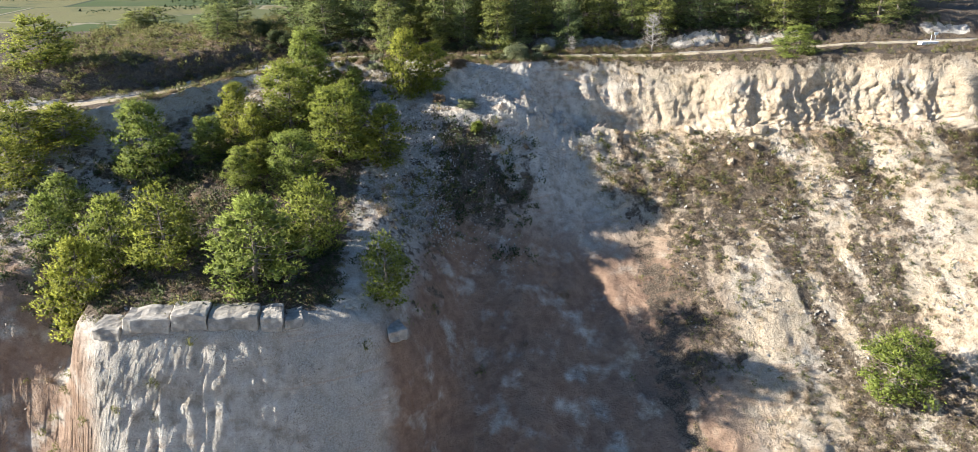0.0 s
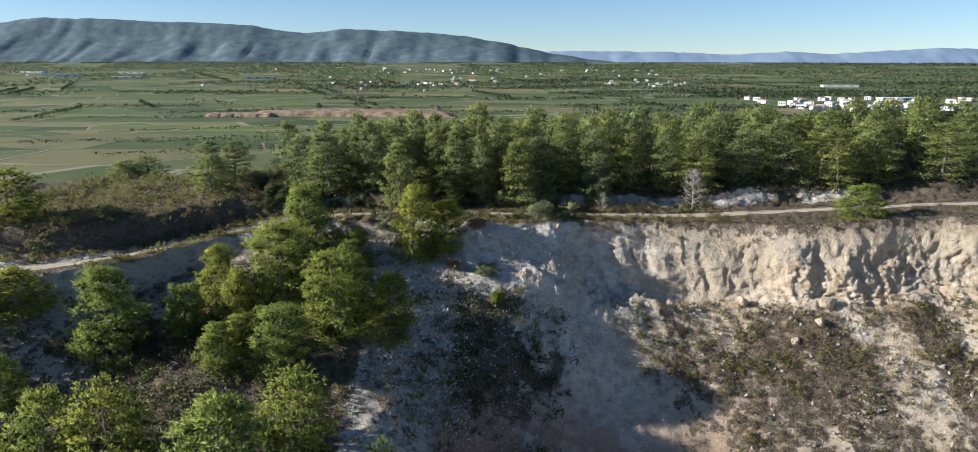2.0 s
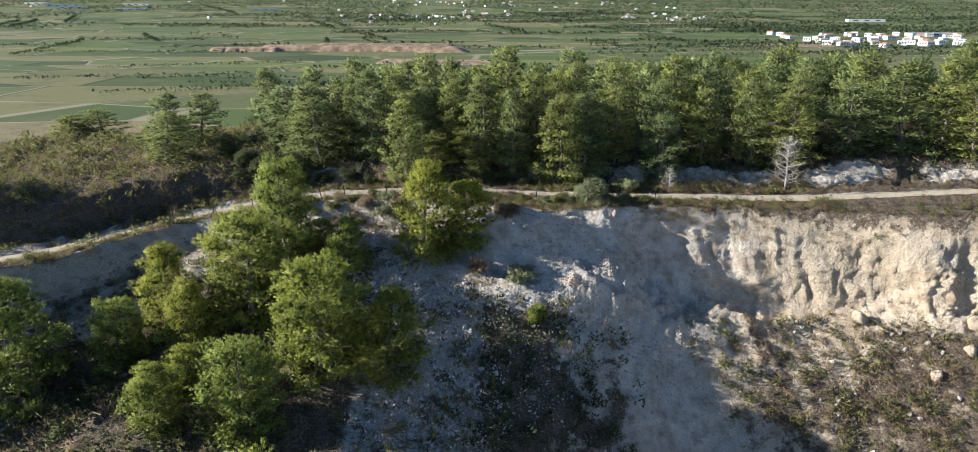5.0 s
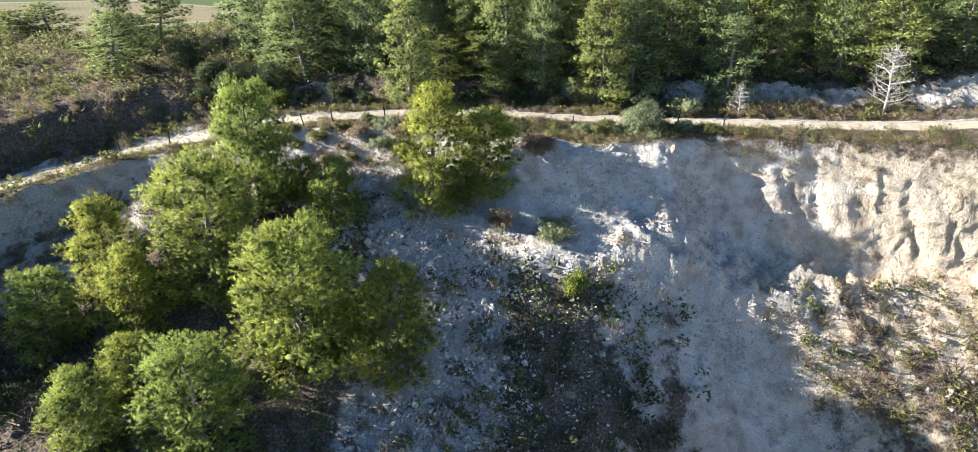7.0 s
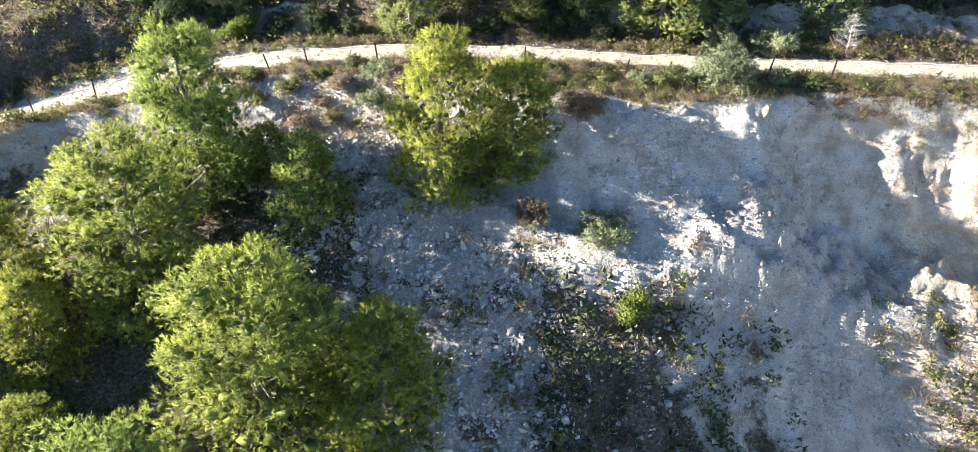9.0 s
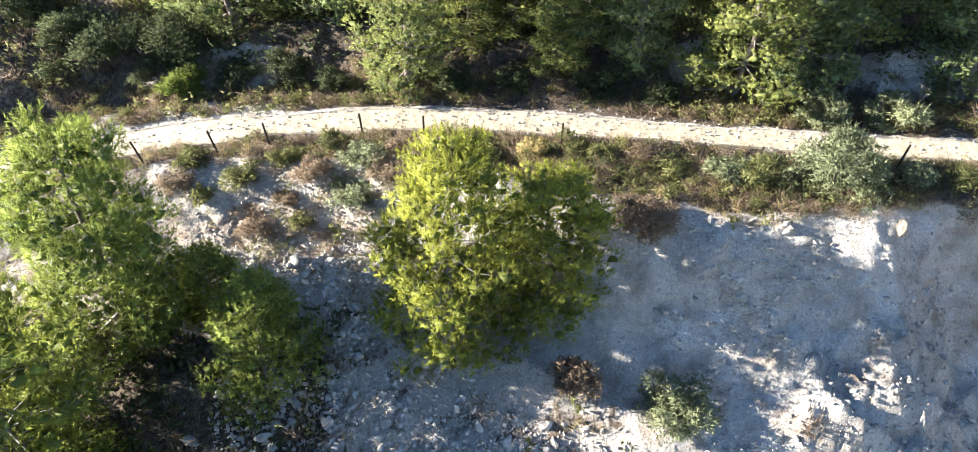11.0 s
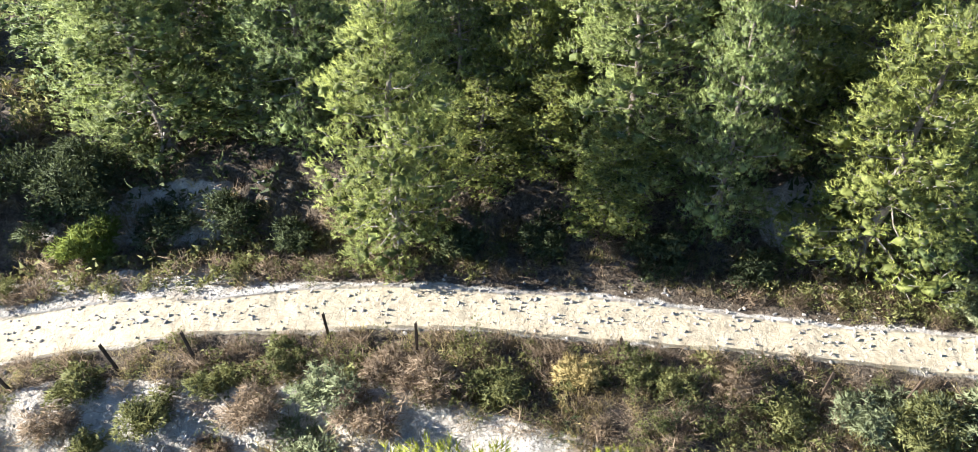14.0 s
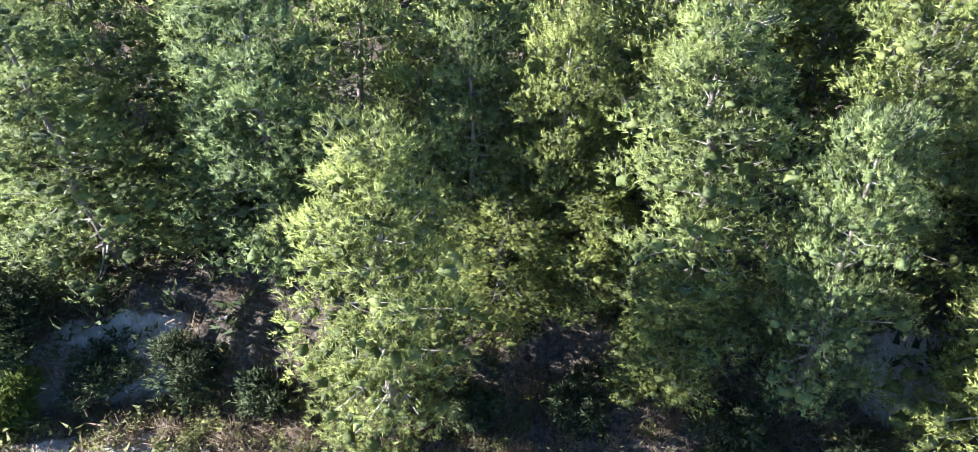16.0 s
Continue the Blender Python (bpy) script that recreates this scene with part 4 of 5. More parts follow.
def undergrowth():
    """The close cover of bushes on the shady slope, the hollow, the plateau and the sunny quarry slope. Leafy bushes on
    shady ground are coloured darker, as shade.
    """
    r = np.random.default_rng(37)
    n = 110000
    x, y = r.uniform(-64, 66, n), r.uniform(56, 165, n)
    d, back = crest(x) - y, y - track(x)
    patch = fade(-0.2, 0.3, fbm(x * 0.25, y * 0.25, octaves=3, seed=161))
    fleck = fade(-0.1, 0.25, fbm(x * 0.55, y * 0.55, octaves=3, seed=163))
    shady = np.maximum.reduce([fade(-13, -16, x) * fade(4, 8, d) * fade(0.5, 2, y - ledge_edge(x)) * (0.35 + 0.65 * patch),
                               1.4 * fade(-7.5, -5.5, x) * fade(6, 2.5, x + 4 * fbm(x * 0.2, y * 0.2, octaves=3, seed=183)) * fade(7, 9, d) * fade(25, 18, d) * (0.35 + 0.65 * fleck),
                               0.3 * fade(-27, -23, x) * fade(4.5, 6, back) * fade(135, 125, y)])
    sunny = np.maximum.reduce([0.6 * fade(-26, -31, x) * fade(1.8, 2.8, back) * fade(150, 130, y) * (0.45 + 0.55 * patch), fade(10, 13, x) * fade(cliff_run(x), cliff_run(x) + 0.8, d) * fade(17, 11, d) * (0.4 + 0.6 * patch) * (0.5 + 0.5 * fleck),
                               fade(18, 24, x) * fade(cliff_run(x) + 0.5, cliff_run(x) + 2, d) * (0.10 + 0.90 * slope_cover(x, y)) * (0.55 + 0.45 * fleck),
                               fade(-15.5, -13, x) * fade(-4.5, -7, x) * fade(16.5, 18.5, d) * fade(30, 25, d) * 0.8,
                               fade(-30, -24, x) * fade(1.3, 1.8, back) * fade(4.2, 3.2, back) * fade(30, 16, x) * 0.8])
    keep = r.random(n) < np.maximum(0.36 * shady, 0.5 * sunny)
    x, y, shady, sunny = x[keep], y[keep], shady[keep], sunny[keep]
    size = r.uniform(0.45, 1.15, len(x)) * np.where(shady > sunny, 1.25, np.where(x < -20, 1.1, 0.75 + 0.5 * fade(14, 10, crest(x) - y) * fade(9, 12, x)))
    spots = np.stack([x, y, surface(x, y) - 0.05, size], 1)
    dry = r.random(len(x)) < np.where(shady > sunny, 0.3, np.where(x < -20, 0.35, 0.62))
    pale = r.random(len(x)) < 0.25
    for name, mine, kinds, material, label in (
            ("undergrowth", ~dry & (shady > sunny), [shrub_arrays(470 + i, 17, 2, 0.24, 0.065) for i in range(3)], SHADY, "low bushes on the shady slope, the shade put into their dark green"),
            ("quarry_scrub", ~dry & (shady <= sunny), [shrub_arrays(480 + i, 17, 2, 0.22, 0.06) for i in range(3)], LEAVES, "small olive-green bushes on the quarry slope"),
            ("dead_brush", dry & ~pale, [brush_arrays(490 + i, 14, 0.6, 0.024) for i in range(3)], DRY, "brown twiggy dead brush over the slopes"),
            ("pale_grass", dry & pale, [brush_arrays(495 + i, 12, 0.5, 0.016, 0.5) for i in range(2)], STRAW, "straw-coloured grass clumps over the slopes")):
        at, vs, ts, ns = 0, [], [], []
        for k, arrays in enumerate(kinds):
            v, t, nn = spread(arrays, spots[np.flatnonzero(mine)[k::len(kinds)]], r)
            vs.append(v), ts.append(t + at), ns.append(nn)
            at += len(v)
        tagged(new(name, leafy_mesh(name, np.concatenate(vs), np.concatenate(ts), np.concatenate(ns), material)), label, "scrub", kind="stuff")


undergrowth()


def verge_brush():
    """Fine tangled brush on both sides of the path and on the crumbling brow."""
    r = np.random.default_rng(39)
    n = 14000
    x = r.uniform(-46, 26, n)
    y = track(x) + r.uniform(-8.5, 5.5, n)
    d, back, half = crest(x) - y, y - track(x), track_half(x)
    patch = fade(-0.3, 0.25, fbm(x * 0.4, y * 0.4, octaves=3, seed=171))
    front = fade(0.9, 0.1, d) * fade(-half - 0.1, -half - 0.5, back) * (0.55 + 0.45 * patch)
    behind = fade(half + 0.5, half + 1.1, back) * fade(5.4, 4.2, back) * (0.35 + 0.65 * patch)
    behind = behind * (1 - 0.85 * fade(-17, -20, x) * fade(3.4, 2.6, back))
    behind = behind * (1 - 0.75 * fade(-11.5, -9.5, x) * fade(-4, -6, x) * fade(4.0, 3.2, back))
    brow = 0.7 * fade(-46, -42, x) * fade(-22, -26, x) * fade(0, 1, d) * fade(10, 7, d) * (0.4 + 0.6 * patch)
    brow = brow + 0.45 * fade(-30, -24, x) * fade(-11, -13, x) * fade(0, 1, d) * fade(6, 4, d) * patch
    keep = r.random(n) < 0.62 * np.maximum.reduce([front, behind, brow])
    x, y = x[keep], y[keep]
    spots = np.stack([x, y, surface(x, y) - 0.05, r.uniform(0.45, 1.05, len(x))], 1)
    hue = r.random(len(x)) + 0.25 * fbm(x * 0.2, y * 0.2, octaves=2, seed=173)
    for name, mine, kinds, material, label in (
            ("brown_brush", hue < 0.5, [brush_arrays(910 + i, 30, 0.5, 0.010, 0.8) for i in range(4)], DRY, "tangled brown dry brush along the dirt path"),
            ("olive_brush", (hue >= 0.5) & (hue < 0.76), [shrub_arrays(920 + i, 42, 4, 0.11, 0.016) for i in range(4)], LEAVES, "low olive-green brush along the dirt path"),
            ("straw_brush", (hue >= 0.76) & (hue < 0.96), [brush_arrays(930 + i, 26, 0.42, 0.009, 0.5) for i in range(2)], STRAW, "pale straw grass along the dirt path"),
            ("dark_brush", hue >= 0.96, [shrub_arrays(940 + i, 42, 4, 0.11, 0.016) for i in range(3)], SHADY, "dark green low brush along the dirt path")):
        at, vs, ts, ns = 0, [], [], []
        for k, arrays in enumerate(kinds):
            v, t, nn = spread(arrays, spots[np.flatnonzero(mine)[k::len(kinds)]], r)
            vs.append(v), ts.append(t + at), ns.append(nn)
            at += len(v)
        tagged(new(name, leafy_mesh(name, np.concatenate(vs), np.concatenate(ts), np.concatenate(ns), material)), label, "scrub", kind="stuff")


verge_brush()


def bush(name, x, y, w, h, material, label, seed, tufts=700, length=0.11, width=0.017):
    """A single large bush, w wide and h high: stems and foliage."""
    fine = min(1.0, 1.5 / w)
    v, t, n = shrub_arrays(seed, int(tufts * (0.6 + 0.7 / fine)), 5, length * fine, width * fine, lobes=18)
    top = new(name)
    top.matrix_world = Matrix.Translation((x, y, grounded(x, y) - 0.05)) @ Matrix.Diagonal((w, w, h / 0.8, 1))
    leaf = new("foliage", leafy_mesh("foliage", v, t, n, material))
    leaf.parent = top
    r = np.random.default_rng(seed)
    stems = [tube([(0, 0, -0.03), (a * 0.5, b * 0.5, 0.2), (a, b, 0.45)], [0.02, 0.014, 0.006], 5) for a, b in r.uniform(-0.25, 0.25, (6, 2))]
    for sv, sf in stems:
        st = new("stem", mesh_from("stem", sv, sf, BARK))
        st.parent = top
    return tagged(top, label, "bush")


bush("bush", 3.7, 105.7, 3.2, 2.7, OLIVE, "large grey-green bush on the verge of the path", 501, 1500)
bush("bush", 0.6, 105.9, 1.9, 1.2, LEAVES, "olive-green bush on the verge of the path", 502)
bush("bush", -0.7, 106.3, 1.6, 0.9, OLIVE, "grey-green bush on the verge of the path", 503)
bush("bush", -25.0, 112.2, 1.7, 1.5, YOUNG, "bright green young bush behind the dirt path", 504)
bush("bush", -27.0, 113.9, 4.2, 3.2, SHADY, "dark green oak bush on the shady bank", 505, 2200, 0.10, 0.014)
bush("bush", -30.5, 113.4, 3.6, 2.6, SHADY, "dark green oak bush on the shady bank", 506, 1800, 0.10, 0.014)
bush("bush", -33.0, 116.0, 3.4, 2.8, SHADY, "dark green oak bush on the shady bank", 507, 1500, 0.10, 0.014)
pine(PINES_ROUND[1], 40.3, 101.8, 4.0, 3.0, 40, "small rounded yellow-green pine on the cliff top", "pines on the cliff top")
bush("broom", -8.4, 107.2, 1.2, 0.9, STRAW, "yellow dry broom beside the dirt path", 509)
bush("bush", -3.9, 103.2, 2.0, 1.3, DRY, "brown dry bush on the cliff edge", 510, 900)
bush("bush", -3.0, 97.8, 2.4, 1.5, OLIVE, "pale grey-green bush on the rubble bench", 511, 900)
bush("bush", -6.6, 98.4, 1.6, 1.2, DRY, "brown dry bush on the rubble bench", 512)
bush("bush", -1.7, 94.6, 1.3, 1.6, YOUNG, "bright green bush in the shaded hollow", 513)
bush("bush", 7.2, 110.9, 2.2, 1.8, OLIVE, "pale bush at the foot of the forest pines", 514, 1200)
bush("bush", 4.4, 110.9, 1.9, 1.6, OLIVE, "pale bush at the foot of the forest pines", 515, 1000)
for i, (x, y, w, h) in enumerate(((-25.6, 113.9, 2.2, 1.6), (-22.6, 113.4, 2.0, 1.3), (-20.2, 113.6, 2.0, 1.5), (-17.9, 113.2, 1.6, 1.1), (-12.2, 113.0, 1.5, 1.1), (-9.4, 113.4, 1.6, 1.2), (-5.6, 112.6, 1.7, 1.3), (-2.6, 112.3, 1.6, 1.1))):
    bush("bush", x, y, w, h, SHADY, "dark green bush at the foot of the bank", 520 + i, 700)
# brush on the crumbling brow and on the verge
for i, (x, y, w, h, kind) in enumerate(((-17.3, 105.8, 1.5, 0.9, 1), (-20.3, 105.6, 1.5, 0.8, 0), (-18.3, 105.0, 1.0, 0.6, 1), (-19.5, 104.0, 1.7, 0.8, 1), (-15.7, 104.9, 1.9, 1.2, 2), (-17.5, 104.2, 0.9, 0.6, 0), (-22.8, 105.2, 1.3, 0.8, 1), (-21.6, 104.8, 1.0, 0.7, 0), (-22.4, 106.3, 1.4, 0.8, 0), (-15.3, 106.3, 1.7, 1.1, 2), (-16.8, 107.3, 1.4, 0.9, 0), (-14.0, 105.6, 1.5, 1.0, 1),
                                        (-18.6, 106.8, 1.3, 0.8, 0), (-12.6, 106.4, 1.6, 1.0, 1), (-13.6, 107.2, 1.5, 0.9, 1), (-10.6, 106.6, 1.5, 0.8, 0), (0.4, 107.2, 1.2, 0.7, 2), (-2.6, 106.1, 1.7, 1.1, 0), (1.3, 106.2, 1.7, 1.3, 2), (-5.6, 106.8, 1.1, 0.8, 0), (-4.6, 103.5, 1.6, 1.0, 1), (-1.2, 107.1, 1.0, 0.6, 1), (-3.8, 107.4, 1.3, 0.8, 1), (-6.6, 107.4, 1.2, 1.0, 0), (6.6, 105.6, 1.5, 1.0, 2), (8.6, 105.8, 1.4, 0.8, 0))):
    if kind == 1:
        bush("dry_bush", x, y, w, h, DRY, "brown dry twiggy bush below the dirt path", 540 + i, 520, 0.14, 0.010)
    elif kind == 0:
        bush("bush", x, y, w, h, LEAVES, "olive-green leafy bush below the dirt path", 540 + i, 520, 0.10, 0.015)
    else:
        bush("bush", x, y, w, h, OLIVE, "pale green bush below the dirt path", 540 + i, 520, 0.10, 0.015)



# ---- rocks, slabs and fence posts ----
def stone_arrays(seed, fine):
    """A broken stone of about 1 m, in arrays."""
    bm = bmesh.new()
    bmesh.ops.create_icosphere(bm, subdivisions=2 if fine else 1, radius=0.62)
    v = np.array([p.co[:] for p in bm.verts])
    f = np.array([[p.index for p in q.verts] for q in bm.faces])
    bm.free()
    r = np.random.default_rng(seed)
    for _ in range(15):
        n = r.normal(0, 1, 3)
        n /= np.linalg.norm(n)
        over = np.maximum(v @ n - r.uniform(0.24, 0.38), 0)
        v = v - over[:, None] * n
    return v * np.array([1.0, r.uniform(0.7, 1.0), r.uniform(0.55, 0.85)]), f


def rubble_density(x, y):
    d = crest(x) - y
    patch = fade(-0.1, 0.4, fbm(x * 0.3, y * 0.3, octaves=3, seed=81))
    chute = fade(-20.5, -18.5, x) * fade(-13.8, -15.5, x) * fade(1.5, 3, d) * fade(12, 9, d)
    spur = fade(-15, -11, x) * fade(-4.0, -7.0, x) * fade(7, 9.0, d) * fade(30, 19, d)
    brow = fade(-32, -26, x) * fade(-12, -16, x) * fade(-0.2, 0.6, d) * fade(5, 3, d) * 0.35
    rim = fade(-8, -4, x) * fade(8, 3, x) * fade(0.2, 0.8, d) * fade(3.6, 2.4, d) * 0.5
    hollow = fade(-9, -6, x) * fade(9, 5, x) * fade(6, 9, d) * fade(24, 18, d) * 0.12 * patch
    right = fade(19, 23, x) * fade(cliff_run(x), cliff_run(x) + 1, d) * fade(40, 25, d) * (0.03 + 0.35 * patch ** 2)
    left = fade(-30, -36, x) * fade(3, 5, d) * 0.06
    bank = fade(3.2, 4.2, y - track(x)) * fade(6.8, 5.8, y - track(x)) * fade(-30, -24, x) * fade(14, 8, x) * 0.25
    return np.clip(np.maximum.reduce([bank, chute, spur, brow, rim, hollow, right, left]), 0, 1)


rng = np.random.default_rng(23)
FINE_STONES = [mesh_from("rock", *stone_arrays(600 + i, True), STONE, False) for i in range(6)]
ROUGH_STONES = [stone_arrays(620 + i, False) for i in range(5)]
cand = np.stack([rng.uniform(-62, 62, 70000), rng.uniform(62, 118, 70000)], 1)
cand = cand[rng.random(len(cand)) < rubble_density(cand[:, 0], cand[:, 1]) * 0.9]
size = 0.11 + 0.50 * rng.random(len(cand)) ** 2.6
chute = (cand[:, 0] > -20) & (cand[:, 0] < -14) & (cand[:, 1] > 94)
size[chute] *= 1.1
size[(cand[:, 0] < -10) & (crest(cand[:, 0]) - cand[:, 1] < 4)] *= 0.4
zs = surface(cand[:, 0], cand[:, 1])
big = np.argsort(-size * fade(80, 90, cand[:, 1]) * fade(110, 108, cand[:, 1]))[:280]
single = np.zeros(len(cand), bool)
single[big] = True
for i in big:
    ob = new("rock", FINE_STONES[i % 6])
    s = float(size[i]) * 1.1
    ob.matrix_world = Matrix.Translation((cand[i, 0], cand[i, 1], zs[i] + 0.08 * s)) @ pose(0, 0, 0, *[float(a) for a in rng.uniform(0, 360, 3)]) @ Matrix.Diagonal((s, s, s, 1))
    tagged(ob, "pale angular limestone rock lying on the rubble slope", "rock", "rocks on the slope")


def strew(name, pts, sizes, base, material, label, sink=0.1):
    """Many loose stones joined in one mesh."""
    vs, fs, at = [], [], 0
    for k, (v, f) in enumerate(base):
        mine = np.flatnonzero(np.arange(len(pts)) % len(base) == k)
        if not len(mine):
            continue
        turn = rng.normal(0, 1, (len(mine), 3, 3))
        q, _ = np.linalg.qr(turn)
        w = np.einsum("kij,nj->kni", q, v) * sizes[mine][:, None, None] + pts[mine][:, None, :]
        w[..., 2] += sink * sizes[mine][:, None]
        vs.append(w.reshape(-1, 3))
        fs.append((f[None] + (np.arange(len(mine)) * len(v))[:, None, None]).reshape(-1, 3) + at)
        at += len(mine) * len(v)
    return tagged(new(name, mesh_from(name, np.concatenate(vs), np.concatenate(fs), material, False)), label, "stones", kind="stuff")


rest = ~single
strew("rubble", np.stack([cand[rest, 0], cand[rest, 1], zs[rest]], 1), size[rest], ROUGH_STONES, STONE, "pale broken limestone rubble on the slope")
# the stony spur, its chute and the brow below the path
gx, gy = rng.uniform(-24, 6, 60000), rng.uniform(80, 106.5, 60000)
gd = crest(gx) - gy
stony = np.maximum.reduce([fade(-16, -12, gx) * fade(-3, -6, gx) * fade(7, 9, gd) * fade(28, 20, gd), fade(-20, -18.5, gx) * fade(-13.5, -15, gx) * fade(2, 3, gd) * fade(13, 10, gd), 0.95 * fade(-27, -24, gx) * fade(-12, -14, gx) * fade(0.3, 1, gd) * fade(6, 4, gd), 0.10 * fade(-8, -5, gx) * fade(5, 2, gx) * fade(6, 8, gd)])
kept_ = rng.random(60000) < stony * 0.8
gx, gy = gx[kept_], gy[kept_]
brow_ = (gx < -10) & (crest(gx) - gy < 3.5)
strew("scree", np.stack([gx, gy, surface(gx, gy)], 1), (0.08 + 0.27 * rng.random(len(gx)) ** 3.0) * np.where(brow_, 0.7, 1.0), ROUGH_STONES, STONE, "pale angular limestone scree on the spur", 0.18)
# small rubble caught on the shaded face under the path
X, Y, Z = ground_points[..., 0], ground_points[..., 1], ground_points[..., 2]
below = crest(X) - Y
chance = fade(-5, -2, X) * fade(15, 11, X) * fade(0.8, 1.8, below) * fade(17, 10, below) * np.where(below < 3.3, 0.12, np.where(below < 9, 0.5, 0.9)) * (0.25 + fade(-0.2, 0.3, fbm(X * 0.4, Z * 0.4, Y * 0.4, octaves=3, seed=91)))
spot = ground_points[rng.random(X.shape) < chance]
strew("face_rubble", spot, 0.07 + 0.36 * rng.random(len(spot)) ** 3, ROUGH_STONES, STONE, "small grey rubble on the shaded quarry face", 0.12)
px = rng.uniform(-34, 22, 3200)
py = track(px) + rng.normal(0.25, 0.8, 3200) + 0.35 * fade(-16, -12, px) * fade(-2, -5, px)
strew("path_stones", np.stack([px, py, surface(px, py)], 1), 0.03 + 0.19 * rng.random(3200) ** 4, ROUGH_STONES, STONE, "small grey stones on the dirt path")


def boulder(x, y, w, seed, z=None):
    v, f = stone_arrays(seed, True)
    ob = new("boulder", mesh_from("boulder", v, f, MARL, True))
    ob.matrix_world = Matrix.Translation((x, y, (grounded(x, y) if z is None else z) + 0.22 * w)) @ pose(0, 0, 0, 0, 0, seed * 37 % 360) @ Matrix.Diagonal((w, w, w * 1.1, 1))
    return tagged(ob, "big rounded pale boulder at the foot of the cliff", "rock", "boulders under the cliff")


boulder(26.2, 99.0, 2.0, 651)
boulder(34.4, 96.0, 2.6, 652)
boulder(33.2, 94.6, 1.7, 653)
boulder(30.5, 93.6, 1.4, 654)
boulder(5.4, 103.6, 0.9, 655)
boulder(6.3, 103.4, 0.7, 656)


def slab(x, y, w, t, turn, seed):
    """One block of the cracked course on the brow of the bedded rock."""
    bm = bmesh.new()
    bmesh.ops.create_cube(bm, size=1.0)
    bmesh.ops.scale(bm, vec=(w, 2.6, t), verts=bm.verts)
    bmesh.ops.bevel(bm, geom=bm.edges[:], offset=0.10, segments=1, affect="EDGES")
    bmesh.ops.subdivide_edges(bm, edges=[e for e in bm.edges if e.calc_length() > 0.6], cuts=5, use_grid_fill=True)
    for v in bm.verts:
        p = v.co + Vector((seed * 3.1, 0, 0))
        v.co += 0.22 * Vector(noise.noise_vector(p * 0.7)) + 0.10 * Vector(noise.noise_vector(p * 2.3))
    me = bpy.data.meshes.new("rock_slab")
    bm.to_mesh(me)
    bm.free()
    me.materials.append(SLAB)
    ob = new("rock_slab", me)
    ob.matrix_world = Matrix.Translation((x, y, grounded(x, y) - 0.1)) @ pose(0, 0, 0, 0, 2, turn)
    return tagged(ob, "grey cracked limestone slab on the brow of the rock face", "rock", "slabs on the brow")


for i, (x, w, t) in enumerate(((-33.8, 2.5, 1.3), (-30.5, 3.9, 1.5), (-26.9, 3.1, 1.6), (-23.1, 4.3, 1.5), (-19.9, 1.9, 1.4), (-18.1, 1.5, 0.9), (-9.3, 1.8, 1.2))):
    slab(x, float(ledge_edge(x)) + 0.35, w, t, math.degrees(math.atan2(float(ledge_edge(x + 1) - ledge_edge(x - 1)), 2.0)), 700 + i)


def post(x, y, tip, turn):
    """A slim dark fence post, a T-section bar with a chamfered head."""
    bm = bmesh.new()
    for sx, sy, ox in ((0.085, 0.03, 0.0), (0.03, 0.085, 0.0)):
        made = bmesh.ops.create_cube(bm, size=1.0)["verts"]
        bmesh.ops.scale(bm, vec=(sx, sy, 1.5), verts=made)
        bmesh.ops.translate(bm, vec=(ox, 0.0 if sx > sy else 0.045, 0.45), verts=made)
    bmesh.ops.bevel(bm, geom=bm.edges[:], offset=0.006, segments=1, affect="EDGES")
    me = bpy.data.meshes.new("fence_post")
    bm.to_mesh(me)
    bm.free()
    me.materials.append(POST)
    ob = new("fence_post", me)
    ob.matrix_world = Matrix.Translation((x, y, grounded(x, y))) @ pose(0, 0, 0, 0, tip, turn)
    return tagged(ob, "slim dark fence post beside the dirt path", "post", "fence posts along the path")


for x, y, tip, turn in ((-38.7, 104.6, -8, 20), (-35.1, 105.0, -4, 20), (-31.7, 105.9, 3, 15), (-28.1, 106.6, -6, 12), (-24.5, 106.1, -14, 10), (-21.6, 106.9, -12, 8), (-19.5, 107.4, -7, 8), (-15.7, 108.4, -4, 3), (-13.0, 108.0, 1, 0), (-7.2, 107.9, 2, -4), (-1.5, 107.4, 6, -4), (0.7, 107.3, 12, -5), (6.1, 106.7, 10, -4), (9.5, 106.6, 4, -4)):
    post(x, y, tip, turn)


